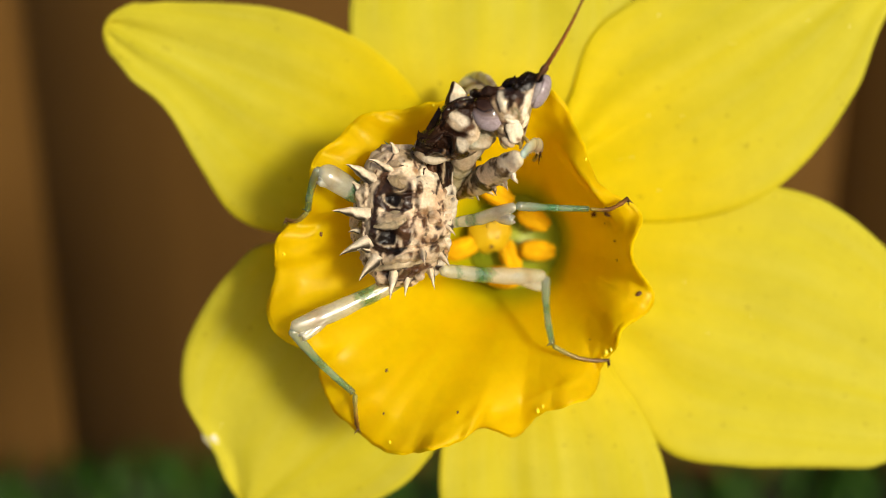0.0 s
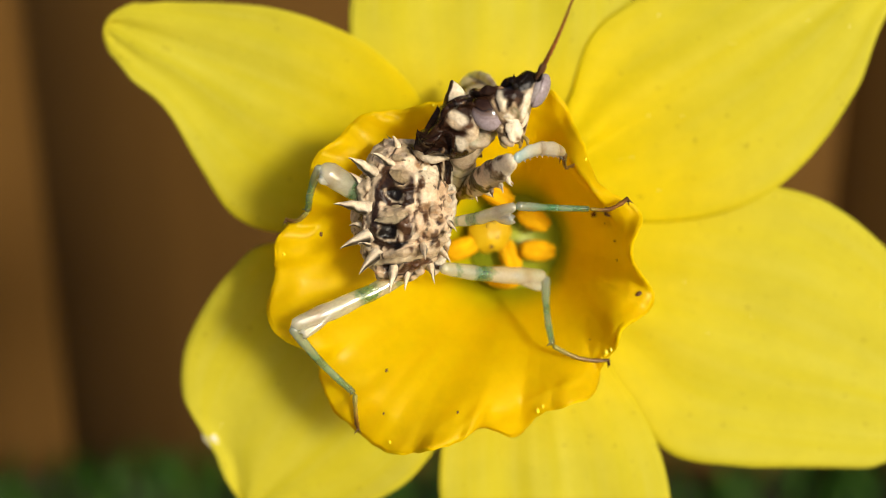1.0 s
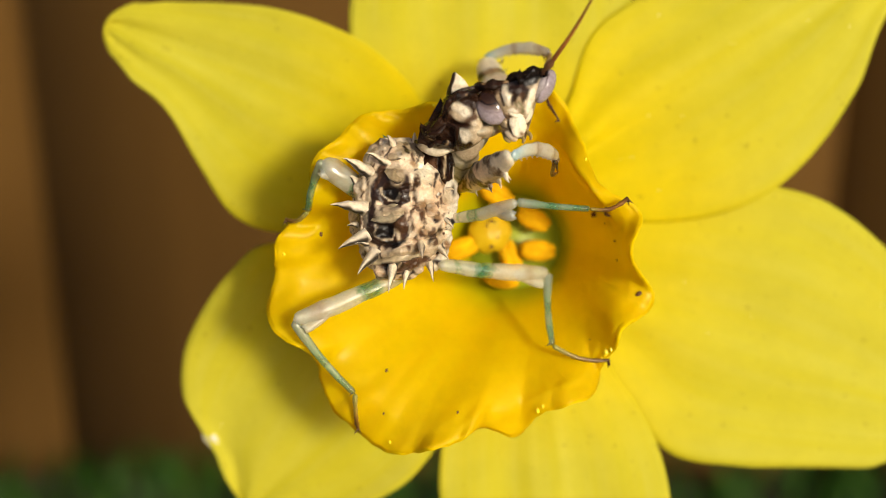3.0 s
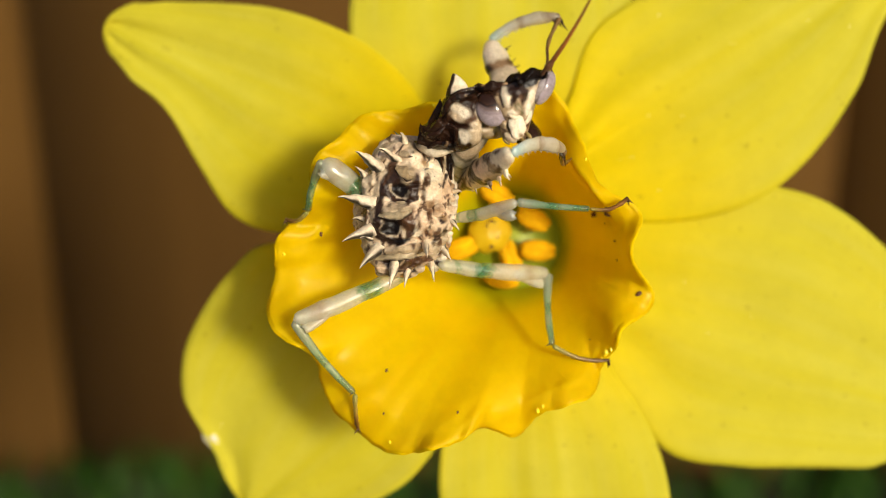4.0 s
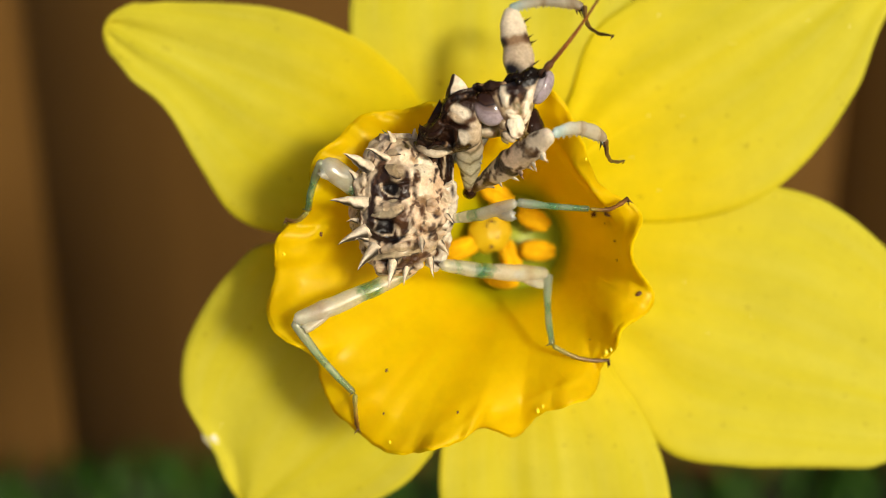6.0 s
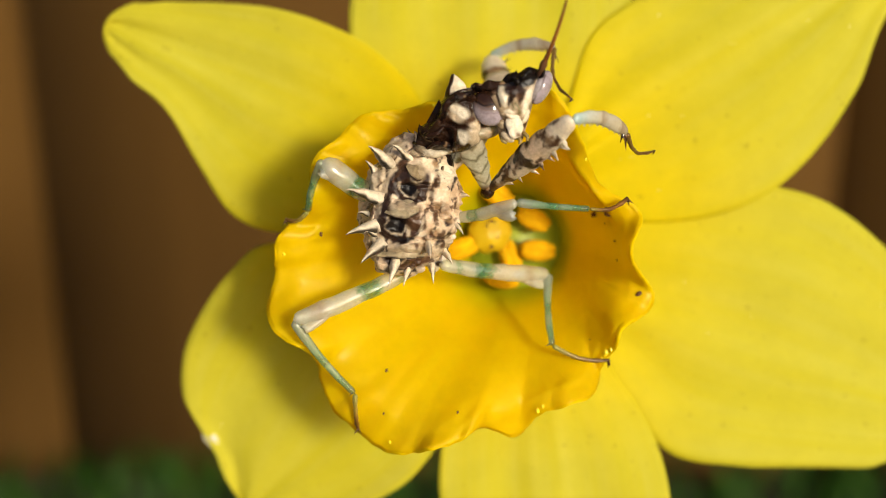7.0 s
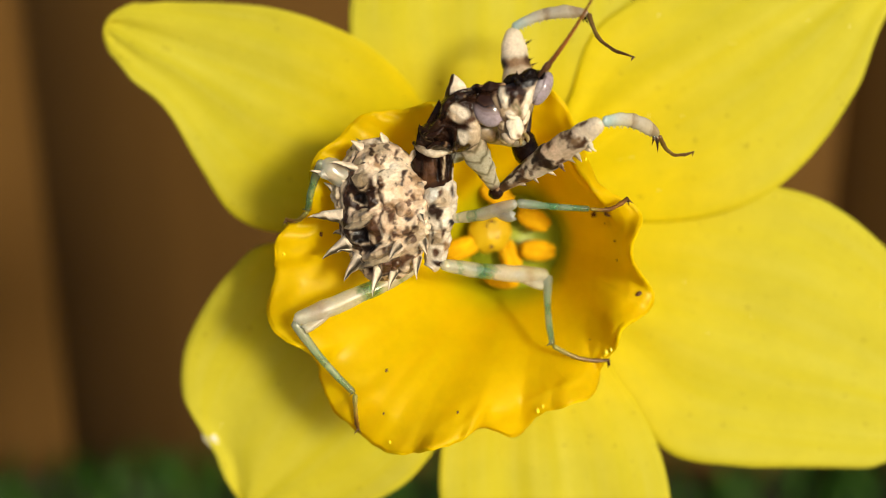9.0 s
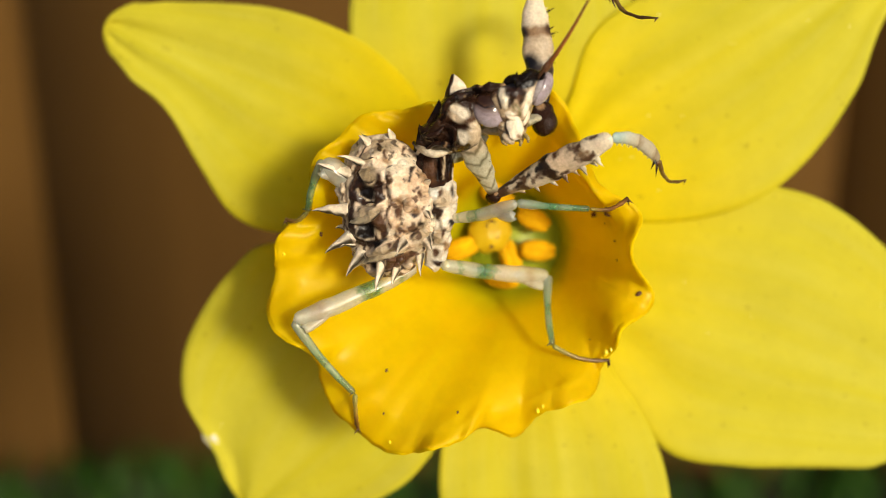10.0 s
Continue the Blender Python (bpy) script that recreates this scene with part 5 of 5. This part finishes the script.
def limb(name, length, radii, mat, mantis, rows, label="", spikes=(), bow=0.0, flat=0.8, lobe=None, segments=0, uneven=0.2, pale=False, marks=None, ground=None, knob=0.0, flecked=False):
    """One segment of a leg along its z axis. rows: seconds and pose. spikes: where along it, how long, slant."""
    bm = bmesh.new()
    n = 110 if marks else 40
    pts = [Vector((bow * math.sin(math.pi * k / n), 0, length * k / n)) for k in range(n + 1)]
    rads = spline([r * 0.001 for r in radii], n)
    for k in range(n + 1):
        end = min(k, n - k) * length / n
        rads[k] *= math.sqrt(max(0.02, 1 - max(0, 1 - end / rads[k]) ** 2)) if end < rads[k] else 1
    if segments:
        rads = [r * (1.15 if (k * segments // n) != ((k + 1) * segments // n) else 0.95) for k, r in enumerate(rads)]
    sweep(bm, pts, rads, 60 if marks else 16, flat)
    for v in bm.verts:
        v.co += Vector((v.co.x, v.co.y, 0)) * 0.5 * uneven * noise.noise(v.co * 1100 + Vector((length * 9e3, 0, 0)))
    for s, long, slant in spikes:
        k = round(s * n)
        foot = pts[k] + Vector((rads[k] * 0.6, 0, 0))
        tip = foot + Vector((long * 0.001, slant * 0.0003, 0.35 * long * 0.001))
        spike(bm, foot, tip, 0.09e-3 + 0.06e-3 * long + (0.17e-3 if pale else 0), (0, 0, 0), 6, 1 if long > 0.5 and not pale else 0)
    if lobe:
        s0, s1, high = lobe
        a, b = pts[round(s0 * n)], pts[round(s1 * n)]
        sweep(bm, [a, (a + b) / 2 + Vector((high * 0.0006, 0, 0)), b + Vector((high * 0.001, 0, 0)), b + Vector((high * 0.0004, 0, 0.0004))], [0.0003, 0.0004, 0.0003, 0.0001], 10, 0.45, (1, 0, 0), 0, 12)
    if marks:
        paint(bm, ground, marks, lambda p: (100 * p.z / length, 50 * math.atan2(p.y, p.x) / math.pi), 4.5 if flecked else 2.0, 1500, 0.12, [(UMBER, 1100, 0.40, 0.1, 0.85)] if flecked else ())
        for f in bm.faces:
            if f.material_index == 1:
                for v in f.verts:
                    v[bm.verts.layers.float_color["tone"]] = (*SEPIA, 1)
    if knob:
        joint = bmesh.new()
        ball(joint, (0, 0, -0.2 * knob), (knob, 0.8 * knob, 1.35 * knob), None, 0.2, 1200, 40, 28)
        paint(joint, SEPIA, [blob(JET, 0, 20, 60, 12), blob(TAN, 60, -30, 30, 8)], lambda p: (100 * p.z / knob, 50 * math.atan2(p.y, p.x) / math.pi))
        keyed(part("trochanter", joint, GLOSSY, mantis, "glossy dark brown hip joint"), rows)
    ob = part(name, bm, [mat, DARK], mantis, label)
    keyed(ob, rows)
    return ob


TOOTH = [(s, long, (-1) ** k) for k, (s, long) in enumerate(((0.42, 0.6), (0.45, 0.85), (0.49, 0.5), (0.62, 0.6), (0.655, 0.95), (0.69, 0.7), (0.80, 0.6), (0.84, 0.9), (0.88, 0.5)))]
LOBE_TOOTH = [(0.2, 0.5, 1), (0.33, 0.7, -1), (0.44, 0.8, 1), (0.55, 0.95, -1), (0.63, 0.8, 1), (0.70, 1.05, -1), (0.77, 0.8, 1), (0.83, 0.95, -1)]
COMB = [(0.12 + 0.055 * k, 0.34, (-1) ** k * 0.4) for k in range(15)]

# raptorial legs: seconds, then the places of trochanter, knee, tibia's end and tarsus' end across the face
FORE_LOW = ((0, 800, 352, 922, 277, 958, 264, 955, 270), (0.2, 801, 352, 915, 279, 974, 266, 976, 272), (0.4, 802, 352, 909, 281, 986, 267, 990, 277), (1.0, 803, 352, 910, 283, 1000, 272, 1024, 286), (1.5, 803, 347, 908, 282, 1002, 272, 1040, 282), (2.0, 804, 343, 906, 284, 998, 278, 1010, 300),
            (2.5, 804, 340, 905, 282, 985, 284, 978, 312), (3.2, 806, 338, 905, 276, 990, 276, 995, 298), (4.0, 804, 336, 905, 272, 1000, 266, 1012, 280), (4.5, 804, 338, 905, 272, 1003, 265, 1016, 278))
FORE_LOW_ON = ((4.8, 818, 336, 920, 272, 1028, 264, 1050, 272), (5.0, 822, 335, 926, 270, 1035, 262, 1062, 272), (5.5, 822, 338, 958, 246, 1058, 250, 1090, 282), (5.7, 824, 338, 965, 244, 1062, 250, 1092, 284), (6.3, 842, 338, 990, 228, 1085, 242, 1125, 280),
               (6.8, 856, 336, 1006, 218, 1102, 236, 1150, 270), (7.0, 864, 337, 1014, 212, 1110, 236, 1160, 266), (7.5, 836, 342, 1000, 224, 1080, 262, 1106, 303), (8.0, 851, 340, 1014, 220, 1106, 250, 1158, 278))
FORE_LOW_END = ((8.5, 862, 340, 1034, 215, 1130, 240, 1172, 270), (9.0, 880, 338, 1066, 216, 1166, 240, 1229, 268), (9.3, 890, 335, 1090, 212, 1186, 238, 1245, 270), (9.5, 886, 338, 1108, 212, 1199, 240, 1250, 275), (9.7, 884, 340, 1098, 220, 1190, 258, 1248, 292), (10, 876, 346, 1084, 244, 1166, 284, 1215, 318))
FORE_HIGH = ((0, 876, 208, 824, 142, 880, 160, 851, 286), (1.0, 876, 208, 826, 140, 880, 160, 853, 280), (1.6, 879, 208, 832, 136, 890, 150, 915, 215), (2.0, 885, 210, 846, 122, 940, 122, 985, 220), (2.5, 893, 212, 852, 116, 962, 116, 988, 250), (3.2, 908, 218, 860, 98, 980, 80, 985, 195),
             (3.8, 927, 228, 864, 80, 990, 40, 985, 150), (4.2, 935, 236, 868, 66, 995, 22, 978, 130), (4.5, 940, 236, 872, 56, 1002, 14, 982, 122), (4.8, 942, 230, 885, 20, 1005, -10, 1035, 60))
FORE_HIGH_ON = ((5.0, 943, 224, 897, -2, 1012, -14, 1040, 88), (5.2, 944, 218, 904, -8, 1030, -22, 1075, 30), (5.5, 946, 210, 912, -10, 1050, -12, 1130, 18), (5.7, 946, 212, 910, -6, 1050, -8, 1110, 25), (6.3, 922, 216, 890, 50, 1010, 40, 1060, 120), (6.8, 907, 216, 876, 96, 986, 78, 1026, 176),
                (7.0, 904, 215, 868, 100, 982, 84, 1015, 178), (7.5, 900, 215, 866, 98, 976, 96, 1010, 170), (8.0, 898, 238, 870, 98, 982, 94, 1030, 180), (8.5, 905, 252, 880, 84, 1002, 68, 1066, 152))
FORE_HIGH_END = ((8.8, 920, 262, 896, 62, 1030, 32, 1098, 116), (9.0, 930, 258, 906, 50, 1042, 24, 1125, 102), (9.3, 940, 240, 918, 30, 1052, 6, 1140, 70), (9.5, 944, 232, 925, 16, 1056, -4, 1142, 52), (9.8, 955, 212, 936, -4, 1072, -14, 1155, 36), (10, 962, 206, 944, -8, 1084, -14, 1166, 32))


# markings along a limb: hundredths of its length, then round it
COXA_MARKS = [blob(ASH, 15, 25, 18, 40, 0, 10)] + [line((0.11, 0.09, 0.03), 3, (z - 2, 2), (z + 9, 22), (z, 46), soft=4) for z in (24, 42, 60, 78)] + [blob(UMBER, 102, 25, 12, 60, 0, 8), blob(UMBER, 70, 46, 4, 8)]
LOW_MARKS = [blob(CHALK, 92, -25, 12, 60, 0, 10), blob(IVORY, 60, -25, 10, 50, 0, 10), blob(UMBER, 6, -25, 9, 40, 0, 5), line(SEPIA, 9, (2, -42), (20, -40), (34, -46), soft=4), blob(SEPIA, 22, -20, 3.5, 13, 20), blob(UMBER, 27, -6, 4, 9, -15), blob(SEPIA, 33, -31, 3, 8, 30),
             blob(JET, 47, -38, 5, 12, 10), blob(SEPIA, 50, -15, 4.5, 11, -15), blob(UMBER, 41, -24, 3, 6, 30), blob(UMBER, 58, -44, 3, 6), blob(UMBER, 60, -5, 3, 6, 20), blob(UMBER, 75, -36, 4.5, 8, 20), blob(UMBER, 80, -13, 3.5, 7, -20), blob(TAN, 77, -24, 3, 8), blob(TAN, 16, -8, 3, 8), blob(UMBER, 88, -44, 3, 5),
             line(SEPIA, 5, (42, -47), (50, -33), (45, -19), (54, -4), soft=3), line(UMBER, 4, (22, -46), (29, -28), (22, -8), soft=3), line(UMBER, 3, (68, -46), (74, -30), (70, -16), soft=3)]
HIGH_MARKS = [blob(CHALK, 88, -25, 16, 60, 0, 10), blob(ASH, 54, -25, 12, 60, 0, 10), blob(SEPIA, 8, -25, 24, 60, 0, 8), blob(SEPIA, 36, -25, 6, 40, 0, 6), blob(JET, 43, -40, 6, 14, 0, 5), blob(UMBER, 42, -5, 5, 7, 0, 4), blob(TAN, 68, -25, 4, 60, 0, 3),
              blob(SEPIA, 68, -46, 4, 7, 0, 4), blob(UMBER, 70, -5, 4, 7, 0, 4)]


def build_foreleg(mantis, rows, root_at, depths, signs, femur_side, tibia_side, fem, tib, tar, wide, shin, pale):
    cox = 0.0062
    made = ([], [], [], [])
    for t, ex, ey, kx, ky, tx, ty, zx, zy in rows:
        e = at(ex, ey, between(depths, t))
        root = at(*root_at) + lift(between(THORAX_SHIFT, t, 1), between(THORAX_SHIFT, t, 2))
        k = e + (reach(e, kx, ky, fem, signs[0]) - e).normalized() * fem
        f = k + (reach(k, tx, ty, tib, signs[1]) - k).normalized() * tib
        z = f + (reach(f, zx, zy, tar, signs[2]) - f).normalized() * tar
        made[0].append((t, along(e + (root - e).normalized() * cox, e, (1, 0, 0))))
        made[1].append((t, along(e, k, femur_side)))
        made[2].append((t, along(k, f, tibia_side)))
        made[3].append((t, along(f, z, (-0.7, -1, 0.2))))
    limb("fore_coxa", cox, (0.7, 0.95, 0.98, 0.8, 0.56, 0.4), LIMB_SKIN, mantis, made[0], "pale greenish upper foreleg with olive chevrons", ((0.3, 0.3, 0), (0.5, 0.34, 1), (0.7, 0.3, -1)), 0, 0.55, uneven=0.4, pale=True,
         marks=COXA_MARKS, ground=(0.52, 0.48, 0.34))
    limb("fore_femur", fem, tuple(r * wide for r in (0.28, 0.50, 0.78, 0.92, 0.9, 0.78, 0.52)), LIMB_SKIN, mantis, made[1], "cream raptorial femur blotched dark brown, toothed", LOBE_TOOTH if pale else TOOTH, 0, 0.62, uneven=0.3, pale=pale,
         marks=LOW_MARKS if pale else HIGH_MARKS, ground=(0.66, 0.55, 0.40), flecked=pale, knob=0.0005 if pale else 0.00095)
    limb("fore_tibia", tib, tuple(r * shin for r in (0.36, 0.38, 0.43, 0.47, 0.46, 0.26)), FORE_TIBIA, mantis, made[2], "pale comb-toothed raptorial tibia", COMB + [(0.97, 1.1, 0), (0.92, 0.7, 1), (0.9, 0.6, -1)], -0.00055, 0.62)
    limb("fore_tarsus", tar, (0.2, 0.15, 0.14, 0.12, 0.12, 0.05), FORE_TARSUS, mantis, made[3], "thin dark brown foot", ((0.98, 0.3, 0),), 0.0008, 1.0, None, 5)


def build_walking_leg(mantis, joints, lengths, d, signs, sway, stout=1.0, sole=1.0, skin=TARSUS, proud=0.15):
    """A leg that holds on to the rim: root, knee, shin's end, foot; only its upper joints shift a little."""
    (rx, ry), (kx, ky), (sx, sy), (fx, fy) = joints
    grip = corona_point(math.atan2(RIM_CENTRE[1] - fy, fx - RIM_CENTRE[0]), 1.0).z * 1000
    foot = at(fx, fy, grip + proud)
    rows = ([], [], [])
    for t, kx_, ky_, rx_, ry_ in sway:
        shin = reach(foot, sx, sy, lengths[2], signs[2])
        root = at(rx + rx_, ry + ry_, d)
        knee = reach(shin, kx + kx_, ky + ky_, lengths[1], signs[1])
        rows[0].append((t, along(knee, root, (0, -1, 0.2))))
        rows[1].append((t, along(knee, shin, (-1, 0, 0.2))))
        rows[2].append((t, along(shin, foot, (0, -1, 0.2))))
    gap = (rows[0][0][1].translation - at(rx, ry, d)).length
    limb("femur", gap, tuple(r * stout for r in (0.40, 0.56, 0.60, 0.56, 0.53, 0.50, 0.38)), FEMUR, mantis, rows[0], "glassy white femur with green bands", (), 0.0002, 0.85, (0.32, 0.06, 0.85))
    limb("tibia", lengths[1], (0.36, 0.34, 0.28, 0.26, 0.25, 0.24), TIBIA, mantis, rows[1], "thin pale green banded tibia", ((0.97, 0.3, 0.5),), 0.0002, 0.9)
    limb("tarsus", lengths[2], tuple(r * sole for r in ((0.20, 0.17, 0.16, 0.15, 0.16, 0.12) if skin == TARSUS else (0.13, 0.12, 0.15, 0.14, 0.16, 0.12))), skin, mantis, rows[2], "thin brown clawed foot", ((0.97, 0.45, 1), (0.97, 0.4, -1)), 0.0004, 1.0, None, 5)


STILL = ((0, 0, 0, 0, 0), (SECONDS, 0, 0, 0, 0))


def build_mantis():
    mantis = tagged(new("flower_mantis"), "spiny white and brown flower mantis nymph standing on the trumpet rim", "insect")
    mantis.matrix_basis = FACE
    build_thorax(mantis)
    build_abdomen(mantis)
    build_head(mantis)
    build_foreleg(mantis, FORE_LOW + FORE_LOW_ON + FORE_LOW_END, (828, 246, 13.5), ((0, 8.0), (4.5, 8.5), (7, 10.5), (10, 10.5)), (1, -1, -1), (0.5, -1, 0), (-0.3, -1, 0), 0.0100, 0.0054, 0.0046, 1.0, 1.05, True)
    build_foreleg(mantis, FORE_HIGH + FORE_HIGH_ON + FORE_HIGH_END, (852, 232, 14.0), ((0, 10.2), (10, 9.6)), (-1, 1, 1), (1, 0.2, 0), (0.1, -1, 0), 0.0091, 0.0058, 0.0056, 1.16, 0.95, False)
    build_walking_leg(mantis, ((728, 476), (519, 568), (628, 697), (634, 760)), (0, 0.0070, 0.0031), 10.5, (1, 1, 1), ((0, -5, 14, 0, 8), (1, -4, 10, 0, 4), (2, -3, 4, 0, 0), (2.5, 0, 0, 0, 0), (SECONDS, 0, 0, 0, 0)), 1.12)
    build_walking_leg(mantis, ((778, 468), (970, 486), (978, 612), (1080, 638)), (0, 0.0056, 0.0044), 11.0, (1, -1, 1), ((0, -4, 2, 0, 10), (1, -4, 2, 0, 6), (2.5, 0, -3, 0, 0), (SECONDS, 0, 1, 0, 0)), 1.05)
    build_walking_leg(mantis, ((795, 388), (915, 360), (1044, 370), (1112, 350)), (0, 0.0060, 0.0034), 11.5, (1, 1, 1), ((0, -2, 5, 0, 8), (1, -2, 5, 0, 6), (2.5, 0, -2, 0, 0), (SECONDS, 0, 0, 0, 0)), 0.8, 1.1, PALE_FOOT, 1.3)
    build_walking_leg(mantis, ((665, 350), (572, 284), (545, 374), (505, 388)), (0, 0.0048, 0.0022), 11.0, (1, 1, 1), ((0, -6, 14, 0, 6), (1, -4, 10, 0, 4), (2.5, 0, 0, 0, 0), (SECONDS, 0, 0, 0, 0)), 1.45)


def motions():
    for ob, rows in KEYED:
        walk(ob, rows)


build_setting()
build_daffodil()
build_mantis()
motions()
